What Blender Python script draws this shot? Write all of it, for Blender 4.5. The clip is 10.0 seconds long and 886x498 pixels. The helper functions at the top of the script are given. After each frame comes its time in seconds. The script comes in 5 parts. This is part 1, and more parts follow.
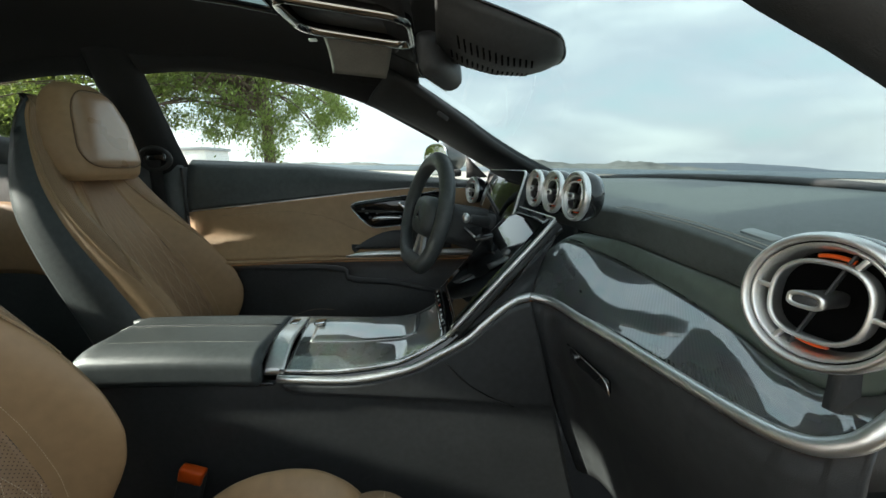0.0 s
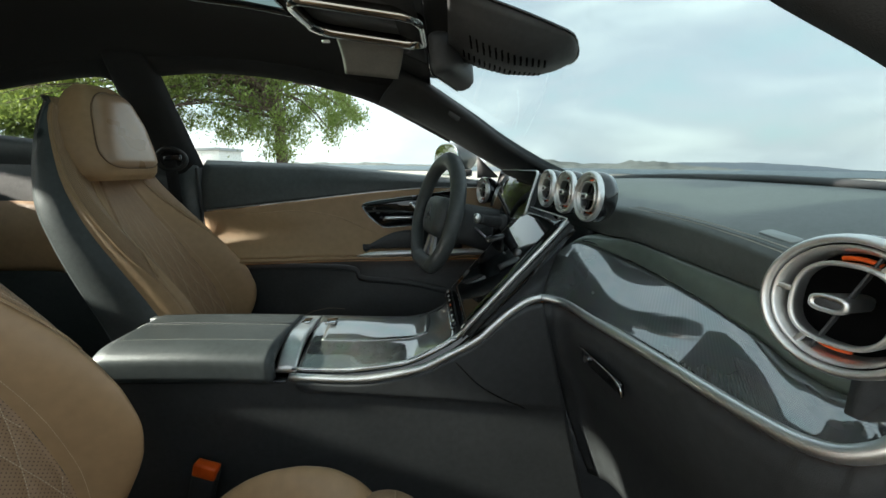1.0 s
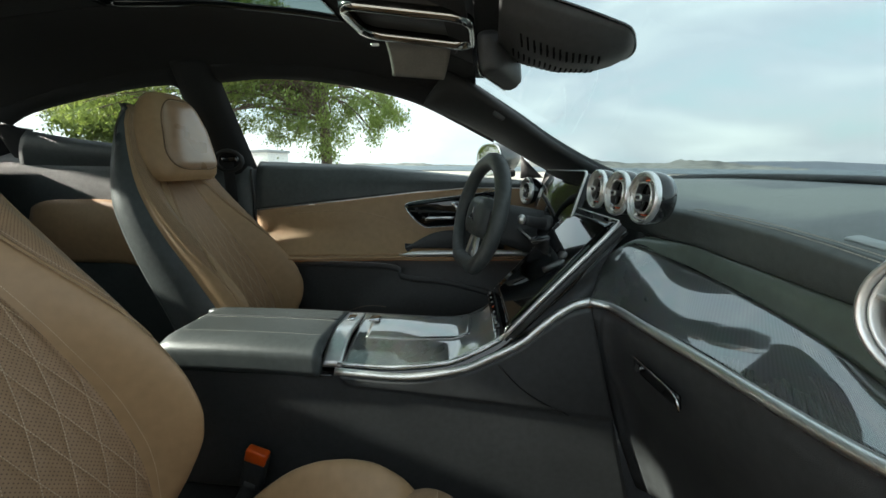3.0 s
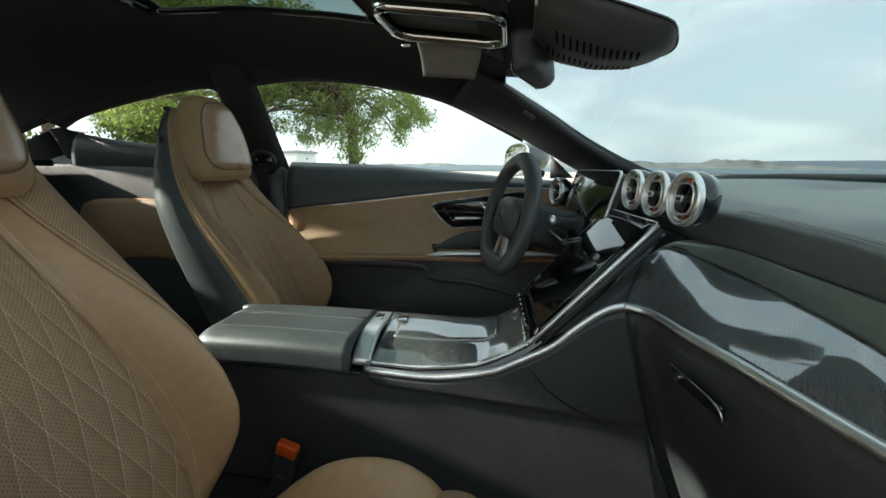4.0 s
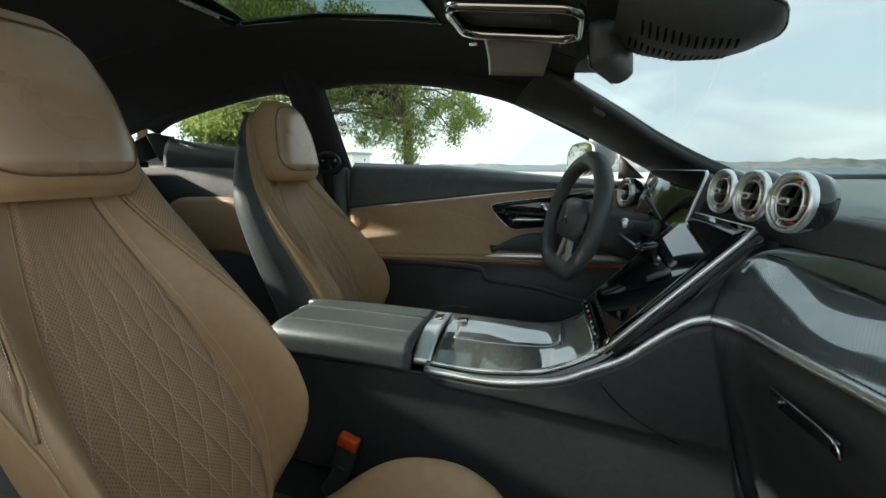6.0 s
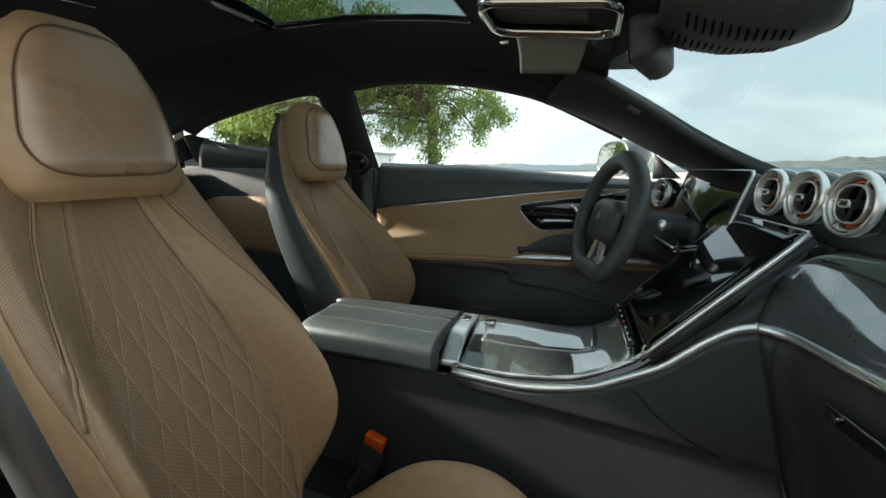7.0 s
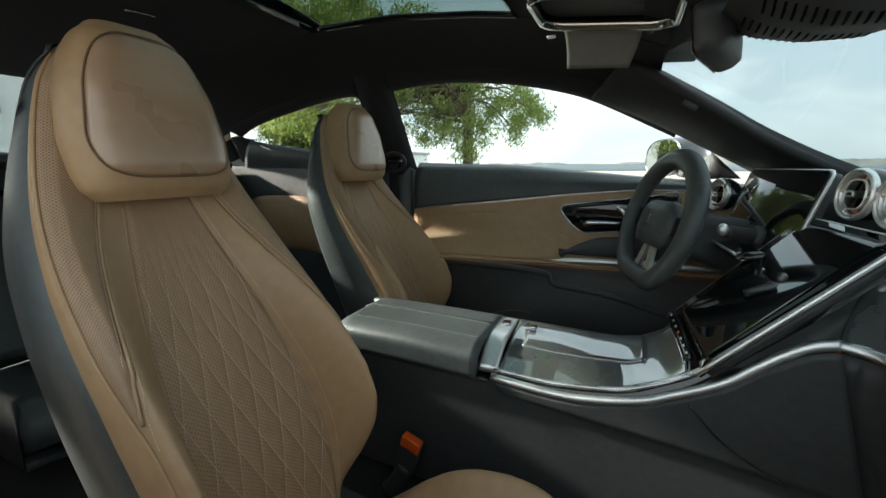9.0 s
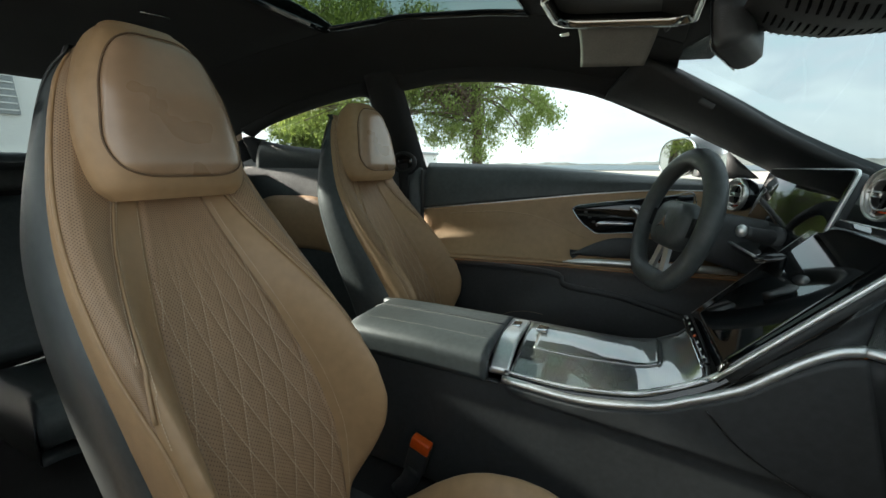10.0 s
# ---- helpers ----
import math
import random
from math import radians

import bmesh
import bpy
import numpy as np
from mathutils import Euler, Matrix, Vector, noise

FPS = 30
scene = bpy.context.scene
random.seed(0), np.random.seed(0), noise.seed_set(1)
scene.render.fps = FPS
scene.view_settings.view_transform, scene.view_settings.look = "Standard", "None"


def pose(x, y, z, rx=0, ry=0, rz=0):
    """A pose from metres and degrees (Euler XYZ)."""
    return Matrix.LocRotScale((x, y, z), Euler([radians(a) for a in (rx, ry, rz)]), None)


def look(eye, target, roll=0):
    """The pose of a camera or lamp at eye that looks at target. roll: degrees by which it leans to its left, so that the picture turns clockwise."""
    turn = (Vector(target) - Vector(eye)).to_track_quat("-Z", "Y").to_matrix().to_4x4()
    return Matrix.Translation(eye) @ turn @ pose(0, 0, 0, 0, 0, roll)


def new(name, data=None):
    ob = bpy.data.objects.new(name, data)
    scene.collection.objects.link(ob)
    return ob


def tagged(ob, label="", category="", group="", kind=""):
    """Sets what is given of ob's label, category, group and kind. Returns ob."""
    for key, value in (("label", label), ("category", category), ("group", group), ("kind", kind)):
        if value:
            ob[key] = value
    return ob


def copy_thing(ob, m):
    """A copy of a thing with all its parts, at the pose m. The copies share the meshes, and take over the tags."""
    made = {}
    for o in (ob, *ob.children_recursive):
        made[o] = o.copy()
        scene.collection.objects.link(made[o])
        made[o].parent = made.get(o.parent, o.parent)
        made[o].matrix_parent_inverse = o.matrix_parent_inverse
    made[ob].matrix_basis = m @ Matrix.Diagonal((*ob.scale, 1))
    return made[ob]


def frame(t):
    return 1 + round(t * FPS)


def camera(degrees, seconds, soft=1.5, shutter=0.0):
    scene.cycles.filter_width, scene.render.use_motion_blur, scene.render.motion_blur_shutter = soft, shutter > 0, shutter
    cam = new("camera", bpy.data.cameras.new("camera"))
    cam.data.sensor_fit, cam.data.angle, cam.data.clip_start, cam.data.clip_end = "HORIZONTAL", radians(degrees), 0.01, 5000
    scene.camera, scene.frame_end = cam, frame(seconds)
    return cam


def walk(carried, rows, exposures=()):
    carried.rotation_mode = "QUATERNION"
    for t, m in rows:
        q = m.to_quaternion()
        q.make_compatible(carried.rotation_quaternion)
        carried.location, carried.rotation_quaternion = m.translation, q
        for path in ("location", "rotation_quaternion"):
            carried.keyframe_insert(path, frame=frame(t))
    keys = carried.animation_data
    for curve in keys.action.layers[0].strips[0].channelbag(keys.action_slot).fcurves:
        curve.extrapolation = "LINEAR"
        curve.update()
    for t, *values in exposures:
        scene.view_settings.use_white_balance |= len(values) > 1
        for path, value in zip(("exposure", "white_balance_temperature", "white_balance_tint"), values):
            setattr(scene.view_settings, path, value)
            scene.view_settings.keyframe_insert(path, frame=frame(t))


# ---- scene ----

cam = camera(99.4, 10.0)
ROWS = [
    (0.0, 0.0002, -0.0001, 1.0501, -12.47, 0.88, -0.41),
    (0.5, -0.0012, -0.0000, 1.0504, -12.47, 0.90, 0.18),
    (1.0, -0.0036, -0.0003, 1.0506, -12.45, 0.93, 1.06),
    (1.5, -0.0069, -0.0003, 1.0507, -12.42, 0.97, 2.20),
    (2.0, -0.0111, -0.0001, 1.0508, -12.38, 1.02, 3.55),
    (2.5, -0.0164, 0.0005, 1.0509, -12.34, 1.07, 5.07),
    (4.0, -0.0385, 0.0035, 1.0514, -12.21, 1.20, 10.34),
    (4.5, -0.0479, 0.0046, 1.0515, -12.15, 1.24, 12.23),
    (5.0, -0.0580, 0.0057, 1.0515, -12.10, 1.28, 14.13),
    (5.5, -0.0686, 0.0067, 1.0515, -12.04, 1.32, 16.01),
    (7.0, -0.0996, 0.0109, 1.0519, -11.89, 1.43, 21.24),
    (7.5, -0.1085, 0.0131, 1.0523, -11.86, 1.46, 22.74),
    (8.0, -0.1162, 0.0157, 1.0529, -11.85, 1.48, 24.08),
    (8.5, -0.1227, 0.0188, 1.0536, -11.85, 1.51, 25.24),
    (9.0, -0.1280, 0.0219, 1.0542, -11.85, 1.53, 26.21),
    (9.5, -0.1327, 0.0247, 1.0545, -11.85, 1.54, 26.96),
    (10.0, -0.1375, 0.0260, 1.0541, -11.82, 1.55, 27.49),
]
EXPOSURE = 2.32
walk(cam, [(t, pose(x, y, z, 90 + pitch, roll, yaw)) for t, x, y, z, pitch, roll, yaw in ROWS], exposures=[(0.0, EXPOSURE), (10.0, EXPOSURE)])

# ---- world and sun: car faces +x, its left is +y ----
SUN_FROM = Vector((-0.93, -0.085, 0.37)).normalized()
world = bpy.data.worlds.new("world")
scene.world = world
world.use_nodes = True
wn, wl = world.node_tree.nodes, world.node_tree.links
wn.clear()
w_out = wn.new("ShaderNodeOutputWorld")
w_bg = wn.new("ShaderNodeBackground")
w_bg.inputs["Strength"].default_value = 0.058
w_sky = wn.new("ShaderNodeTexSky")
w_sky.sky_type = "NISHITA"
w_sky.sun_disc = False
w_sky.sun_elevation = math.asin(SUN_FROM.z)
w_sky.sun_rotation = math.atan2(SUN_FROM.x, SUN_FROM.y)
w_sky.dust_density = 2.5
w_co = wn.new("ShaderNodeTexCoord")
w_map = wn.new("ShaderNodeMapping")
w_map.inputs["Scale"].default_value = (1.6, 1.6, 5.5)
w_noise = wn.new("ShaderNodeTexNoise")
w_noise.inputs["Scale"].default_value = 1.7
w_noise.inputs["Detail"].default_value = 7.0
w_noise.inputs["Roughness"].default_value = 0.52
w_noise.inputs["Distortion"].default_value = 0.35
w_ramp = wn.new("ShaderNodeValToRGB")
w_ramp.color_ramp.elements[0].position, w_ramp.color_ramp.elements[0].color = 0.30, (3.45, 4.65, 4.85, 1)
w_ramp.color_ramp.elements[1].position, w_ramp.color_ramp.elements[1].color = 0.72, (6.1, 6.8, 6.65, 1)
w_e = w_ramp.color_ramp.elements.new(0.46)
w_e.color = (4.1, 4.65, 4.95, 1)
w_mix = wn.new("ShaderNodeMixRGB")
w_mix.inputs[0].default_value = 0.82
wl.new(w_co.outputs["Generated"], w_map.inputs["Vector"])
wl.new(w_map.outputs["Vector"], w_noise.inputs["Vector"])
wl.new(w_noise.outputs["Fac"], w_ramp.inputs["Fac"])
wl.new(w_sky.outputs["Color"], w_mix.inputs[1])
wl.new(w_ramp.outputs["Color"], w_mix.inputs[2])
wl.new(w_mix.outputs["Color"], w_bg.inputs["Color"])
wl.new(w_bg.outputs["Background"], w_out.inputs["Surface"])

sun_data = bpy.data.lights.new("sun", "SUN")
sun_data.energy, sun_data.angle, sun_data.color = 4.0, radians(1.5), (1.0, 0.93, 0.82)
sun = new("sun", sun_data)
sun.matrix_world = look(SUN_FROM * 30, (0, 0, 0))


# ---- materials ----
def material(name, base, rough=0.5, metal=0.0, scale=60.0, vary=0.12, bump=0.0, bump_scale=None, coat=0.0, rough_vary=0.08, spec=0.5, coords="Object"):
    """Principled surface with two scales of colour variation and fine relief."""
    m = bpy.data.materials.new(name)
    m.use_nodes = True
    n, l = m.node_tree.nodes, m.node_tree.links
    b = n["Principled BSDF"]
    co = n.new("ShaderNodeTexCoord")
    big, fine = n.new("ShaderNodeTexNoise"), n.new("ShaderNodeTexNoise")
    big.inputs["Scale"].default_value, fine.inputs["Scale"].default_value = scale * 0.08, scale
    big.inputs["Detail"].default_value, fine.inputs["Detail"].default_value = 4.0, 5.0
    add = n.new("ShaderNodeMath")
    add.operation = "ADD"
    ramp = n.new("ShaderNodeValToRGB")
    for e, p, k in zip(ramp.color_ramp.elements, (0.7, 1.3), (1 - vary, 1 + vary)):
        e.position = p / 2
        e.color = (*[min(1, c * k) for c in base], 1)
    half = n.new("ShaderNodeMath")
    half.operation, half.inputs[1].default_value = "MULTIPLY", 0.5
    for t in (big, fine):
        l.new(co.outputs[coords], t.inputs["Vector"])
    l.new(big.outputs["Fac"], add.inputs[0])
    l.new(fine.outputs["Fac"], add.inputs[1])
    l.new(add.outputs[0], half.inputs[0])
    l.new(half.outputs[0], ramp.inputs["Fac"])
    l.new(ramp.outputs["Color"], b.inputs["Base Color"])
    rr = n.new("ShaderNodeMapRange")
    rr.inputs["To Min"].default_value, rr.inputs["To Max"].default_value = max(0.02, rough - rough_vary), min(1, rough + rough_vary)
    l.new(big.outputs["Fac"], rr.inputs["Value"])
    l.new(rr.outputs["Result"], b.inputs["Roughness"])
    b.inputs["Metallic"].default_value = metal
    b.inputs["Specular IOR Level"].default_value = spec
    b.inputs["Coat Weight"].default_value = coat
    b.inputs["Coat Roughness"].default_value = 0.04
    if bump:
        v = n.new("ShaderNodeTexVoronoi")
        v.inputs["Scale"].default_value = bump_scale or scale * 8
        l.new(co.outputs[coords], v.inputs["Vector"])
        bp = n.new("ShaderNodeBump")
        bp.inputs["Strength"].default_value, bp.inputs["Distance"].default_value = bump, 0.001
        l.new(v.outputs["Distance"], bp.inputs["Height"])
        l.new(bp.outputs["Normal"], b.inputs["Normal"])
    return m


def dotted(m, pitch, radius, dark):
    """Adds rows of small punched holes, laid out in the UV map in metres."""
    n, l = m.node_tree.nodes, m.node_tree.links
    b = n["Principled BSDF"]
    uv = n.new("ShaderNodeUVMap")
    mp = n.new("ShaderNodeMapping")
    mp.inputs["Scale"].default_value = (1 / pitch, 1 / pitch, 1)
    mp.inputs["Rotation"].default_value = (0, 0, radians(45))
    l.new(uv.outputs["UV"], mp.inputs["Vector"])
    fr = n.new("ShaderNodeVectorMath")
    fr.operation = "FRACTION"
    l.new(mp.outputs["Vector"], fr.inputs[0])
    ds = n.new("ShaderNodeVectorMath")
    ds.operation = "DISTANCE"
    ds.inputs[1].default_value = (0.5, 0.5, 0)
    l.new(fr.outputs["Vector"], ds.inputs[0])
    lt = n.new("ShaderNodeMapRange")
    lt.inputs["From Min"].default_value, lt.inputs["From Max"].default_value = radius * 0.75, radius * 1.25
    lt.inputs["To Min"].default_value, lt.inputs["To Max"].default_value = 1.0, 0.0
    l.new(ds.outputs["Value"], lt.inputs["Value"])
    mx = n.new("ShaderNodeMixRGB")
    src = b.inputs["Base Color"].links[0].from_socket
    l.new(lt.outputs["Result"], mx.inputs[0])
    l.new(src, mx.inputs[1])
    mx.inputs[2].default_value = (*dark, 1)
    l.new(mx.outputs["Color"], b.inputs["Base Color"])
    return m


def weave(name, cell, lo, hi, rough=0.25, coat=1.0):
    """Carbon twill under clear lacquer, laid out in the UV map in metres."""
    m = bpy.data.materials.new(name)
    m.use_nodes = True
    n, l = m.node_tree.nodes, m.node_tree.links
    b = n["Principled BSDF"]
    uv = n.new("ShaderNodeUVMap")
    ck = n.new("ShaderNodeTexChecker")
    ck.inputs["Scale"].default_value = 1 / cell
    ck.inputs["Color1"].default_value, ck.inputs["Color2"].default_value = (*lo, 1), (*hi, 1)
    mp = n.new("ShaderNodeMapping")
    mp.inputs["Rotation"].default_value = (0, 0, radians(45))
    l.new(uv.outputs["UV"], mp.inputs["Vector"])
    l.new(mp.outputs["Vector"], ck.inputs["Vector"])
    nz = n.new("ShaderNodeTexNoise")
    nz.inputs["Scale"].default_value = 25.0
    l.new(uv.outputs["UV"], nz.inputs["Vector"])
    mx = n.new("ShaderNodeMixRGB")
    mx.blend_type = "MULTIPLY"
    mx.inputs[0].default_value = 0.35
    l.new(ck.outputs["Color"], mx.inputs[1])
    l.new(nz.outputs["Color"], mx.inputs[2])
    l.new(mx.outputs["Color"], b.inputs["Base Color"])
    b.inputs["Roughness"].default_value = rough + 0.2
    b.inputs["Metallic"].default_value = 0.3
    b.inputs["Coat Weight"].default_value = coat
    b.inputs["Coat Roughness"].default_value = 0.03
    b.inputs["Coat IOR"].default_value = 3.2
    return m


def glass(name, tint, gloss=1.0):
    m = bpy.data.materials.new(name)
    m.use_nodes = True
    n, l = m.node_tree.nodes, m.node_tree.links
    n.remove(n["Principled BSDF"])
    tr, gl, mx, fr = n.new("ShaderNodeBsdfTransparent"), n.new("ShaderNodeBsdfGlossy"), n.new("ShaderNodeMixShader"), n.new("ShaderNodeFresnel")
    tr.inputs["Color"].default_value = (*tint, 1)
    gl.inputs["Roughness"].default_value = 0.01
    fr.inputs["IOR"].default_value = 1.35
    sc = n.new("ShaderNodeMath")
    sc.operation, sc.inputs[1].default_value = "MULTIPLY", gloss
    l.new(fr.outputs["Fac"], sc.inputs[0])
    l.new(sc.outputs[0], mx.inputs["Fac"])
    l.new(tr.outputs[0], mx.inputs[1])
    l.new(gl.outputs[0], mx.inputs[2])
    l.new(mx.outputs[0], n["Material Output"].inputs["Surface"])
    return m


def glow(name, colour, power):
    m = bpy.data.materials.new(name)
    m.use_nodes = True
    b = m.node_tree.nodes["Principled BSDF"]
    b.inputs["Base Color"].default_value = (*colour, 1)
    b.inputs["Emission Color"].default_value = (*colour, 1)
    b.inputs["Emission Strength"].default_value = power
    return m


TAN = (0.378, 0.240, 0.126)
M_tan = material("tan_leather", TAN, 0.46, scale=45, vary=0.10, bump=0.22, bump_scale=900)
M_tan_perf = dotted(material("perforated_tan_leather", (0.36, 0.225, 0.128), 0.52, scale=45, vary=0.10, bump=0.22, bump_scale=900), 0.0060, 0.17, (0.09, 0.055, 0.033))
M_tan_fine = dotted(material("finely_perforated_tan_leather", (0.34, 0.215, 0.122), 0.55, scale=45, vary=0.10, bump=0.22, bump_scale=900), 0.0042, 0.22, (0.11, 0.068, 0.04))
M_tan_smooth = material("smooth_tan_leather", (0.36, 0.235, 0.145), 0.30, scale=45, vary=0.08, bump=0.12, bump_scale=900, spec=0.9)
M_tan_seam = material("dark_tan_seam", (0.13, 0.078, 0.042), 0.7, scale=200, vary=0.2)
M_thread = material("light_thread", (0.58, 0.45, 0.31), 0.7, scale=300, vary=0.2)
M_pale_thread = material("grey_thread", (0.42, 0.40, 0.34), 0.7, scale=300, vary=0.2)
M_black_leather = material("black_leather", (0.060, 0.068, 0.068), 0.40, scale=60, vary=0.2, bump=0.3, bump_scale=700)
M_pad = material("black_soft_dash_skin", (0.120, 0.136, 0.128), 0.42, scale=80, vary=0.15, bump=0.3, bump_scale=900)
M_black_plastic = material("black_grained_plastic", (0.045, 0.047, 0.048), 0.5, scale=90, vary=0.2, bump=0.3, bump_scale=800)
M_pillar = material("black_grained_trim", (0.020, 0.022, 0.023), 0.6, scale=90, vary=0.2, bump=0.3, bump_scale=800)
# lacquer with the greenish light it reflects put into its base colour
M_lit_band = material("green_lit_lacquer", (0.15, 0.185, 0.155), 0.22, scale=40, vary=0.1, rough_vary=0.05, coat=0.7)
M_side = material("black_side_trim", (0.048, 0.050, 0.051), 0.55, scale=70, vary=0.2, bump=0.3, bump_scale=800)
M_fabric = material("black_headliner_fabric", (0.011, 0.012, 0.013), 0.9, scale=300, vary=0.3, bump=0.4, bump_scale=1500)
# near-black colour standing in for the shade in slots and recesses
M_slot = material("painted_slot_shade", (0.004, 0.004, 0.004), 0.95, scale=90, vary=0.1, spec=0.1)
M_carpet = material("black_carpet", (0.015, 0.015, 0.016), 0.95, scale=400, vary=0.4, bump=0.6, bump_scale=1200)
M_gloss = material("piano_black", (0.009, 0.010, 0.011), 0.06, scale=40, vary=0.2, rough_vary=0.02, coat=0.6)
M_screen = material("dark_display_glass", (0.004, 0.005, 0.006), 0.04, scale=30, vary=0.2, rough_vary=0.02, coat=0.8)
M_chrome = material("bright_chrome", (0.72, 0.73, 0.74), 0.10, 1.0, scale=40, vary=0.05, rough_vary=0.04)
M_dark_chrome = material("dark_chrome", (0.42, 0.43, 0.42), 0.12, 1.0, scale=40, vary=0.08, rough_vary=0.05)
M_silver = material("satin_silver", (0.86, 0.865, 0.85), 0.40, 1.0, scale=120, vary=0.06, rough_vary=0.08)
M_sensor = material("grey_lens", (0.30, 0.33, 0.32), 0.3, scale=60, vary=0.08)
M_carbon = weave("carbon_weave", 0.0024, (0.115, 0.122, 0.116), (0.150, 0.160, 0.151))
M_orange = glow("orange_light_line", (0.65, 0.20, 0.02), 0.05)
M_red_button = material("orange_red_plastic", (0.75, 0.10, 0.01), 0.35, scale=60, vary=0.08)
M_visor = material("grey_fabric", (0.20, 0.195, 0.175), 0.85, scale=250, vary=0.12, bump=0.3, bump_scale=1200)
M_glass = glass("clear_glass", (0.95, 0.985, 0.975), 0.10)
M_screen_glass = glass("laminated_glass", (0.755, 0.80, 0.80), 0.10)
M_roof_glass = glass("tinted_roof_glass", (0.43, 0.49, 0.47), 0.05)
M_mirror = material("mirror_glass", (0.42, 0.44, 0.44), 0.02, 1.0, scale=10, vary=0.02, rough_vary=0.01)
M_car_paint = material("dark_grey_car_paint", (0.055, 0.062, 0.06), 0.3, 0.3, scale=60, vary=0.05, coat=1.0)
M_ground = material("dusty_gravel_ground", (0.34, 0.32, 0.285), 0.95, scale=3.0, vary=0.25, bump=0.4, bump_scale=8)
M_sea = material("blue_grey_sea", (0.05, 0.078, 0.095), 0.5, scale=0.3, vary=0.25, bump=0.2, bump_scale=0.8)
# distance haze is mixed into both hill colours, bluer for the far range
M_hill = material("dry_scrub_hillside", (0.105, 0.118, 0.112), 0.95, scale=0.10, vary=0.6, bump=0.0)
M_far_hill = material("haze_tinted_hills", (0.065, 0.09, 0.118), 0.95, scale=0.02, vary=0.12)
M_leaf = material("conifer_leaves", (0.20, 0.26, 0.085), 0.6, scale=3.0, vary=0.6, spec=0.3)
lf_n, lf_l = M_leaf.node_tree.nodes, M_leaf.node_tree.links
lf_t, lf_m = lf_n.new("ShaderNodeBsdfTranslucent"), lf_n.new("ShaderNodeMixShader")
lf_t.inputs["Color"].default_value, lf_m.inputs["Fac"].default_value = (0.26, 0.33, 0.07, 1), 0.38
lf_l.new(lf_n["Principled BSDF"].outputs[0], lf_m.inputs[1])
lf_l.new(lf_t.outputs[0], lf_m.inputs[2])
lf_l.new(lf_m.outputs[0], lf_n["Material Output"].inputs["Surface"])
M_bark = material("brown_bark", (0.14, 0.10, 0.075), 0.9, scale=25, vary=0.3, bump=0.5, bump_scale=60)
M_white = material("white_render_wall", (0.78, 0.78, 0.76), 0.85, scale=6, vary=0.05, bump=0.2, bump_scale=80)
M_window_dark = material("grey_window_shutter", (0.30, 0.32, 0.33), 0.4, scale=20, vary=0.1)


# ---- mesh helpers ----
def mesh(name, verts, faces, mat, parent=None, label="", uvs=None, smooth=True):
    me = bpy.data.meshes.new(name)
    me.from_pydata([tuple(v) for v in verts], [], faces)
    if uvs is not None:
        lay = me.uv_layers.new(name="UVMap")
        idx = np.empty(len(me.loops), dtype=np.int32)
        me.loops.foreach_get("vertex_index", idx)
        lay.data.foreach_set("uv", np.asarray(uvs, dtype=np.float32)[idx].ravel())
    me.materials.append(mat)
    if smooth:
        me.polygons.foreach_set("use_smooth", [True] * len(me.polygons))
    me.update()
    ob = new(name, me)
    if parent is not None:
        attach(ob, parent)
    if label:
        tagged(ob, label)
    return ob


def attach(ob, parent):
    ob.parent = parent
    root = Matrix.Identity(4)
    p = parent
    while p is not None:
        root = p.matrix_basis.inverted() @ root if p.parent is None else root
        p = p.parent
    ob.matrix_parent_inverse = root if parent.parent is None else Matrix.Identity(4)


def part(name, bm, mat, parent=None, label="", smooth=False):
    me = bpy.data.meshes.new(name)
    bmesh.ops.recalc_face_normals(bm, faces=bm.faces)
    bm.to_mesh(me)
    bm.free()
    me.materials.append(mat)
    if smooth:
        me.polygons.foreach_set("use_smooth", [True] * len(me.polygons))
    ob = new(name, me)
    if parent is not None:
        attach(ob, parent)
    if label:
        tagged(ob, label)
    return ob


def thing(name, label, category, at=(0, 0, 0), group="", kind=""):
    e = new(name)
    e.empty_display_size = 0.05
    e.matrix_basis = Matrix.Translation(at)
    return tagged(e, label, category, group, kind)


def curve(points, n):
    """Catmull-Rom through the points, n samples."""
    p = [Vector(q) for q in points]
    p = [p[0] * 2 - p[1]] + p + [p[-1] * 2 - p[-2]]
    out = []
    for i in range(n):
        t = i / (n - 1) * (len(p) - 3)
        k = min(int(t), len(p) - 4)
        f = t - k
        a, b, c, d = p[k:k + 4]
        out.append(0.5 * ((2 * b) + (c - a) * f + (2 * a - 5 * b + 4 * c - d) * f * f + (3 * b - a - 3 * c + d) * f ** 3))
    return out


def interp(table, s):
    """Smooth reading of rows (s, value)."""
    xs, ys = [r[0] for r in table], [r[1] for r in table]
    return float(np.interp(s, xs, ys))


def table(*rows):
    zs, vs = [r[0] for r in rows], [r[1] for r in rows]
    return lambda z: float(np.interp(z, zs, vs))


def quads(nu, nv, close_u=False):
    f = []
    for j in range(nv - 1):
        for i in range(nu - (0 if close_u else 1)):
            a, b = j * nu + i, j * nu + (i + 1) % nu
            f.append((a, b, b + nu, a + nu))
    return f


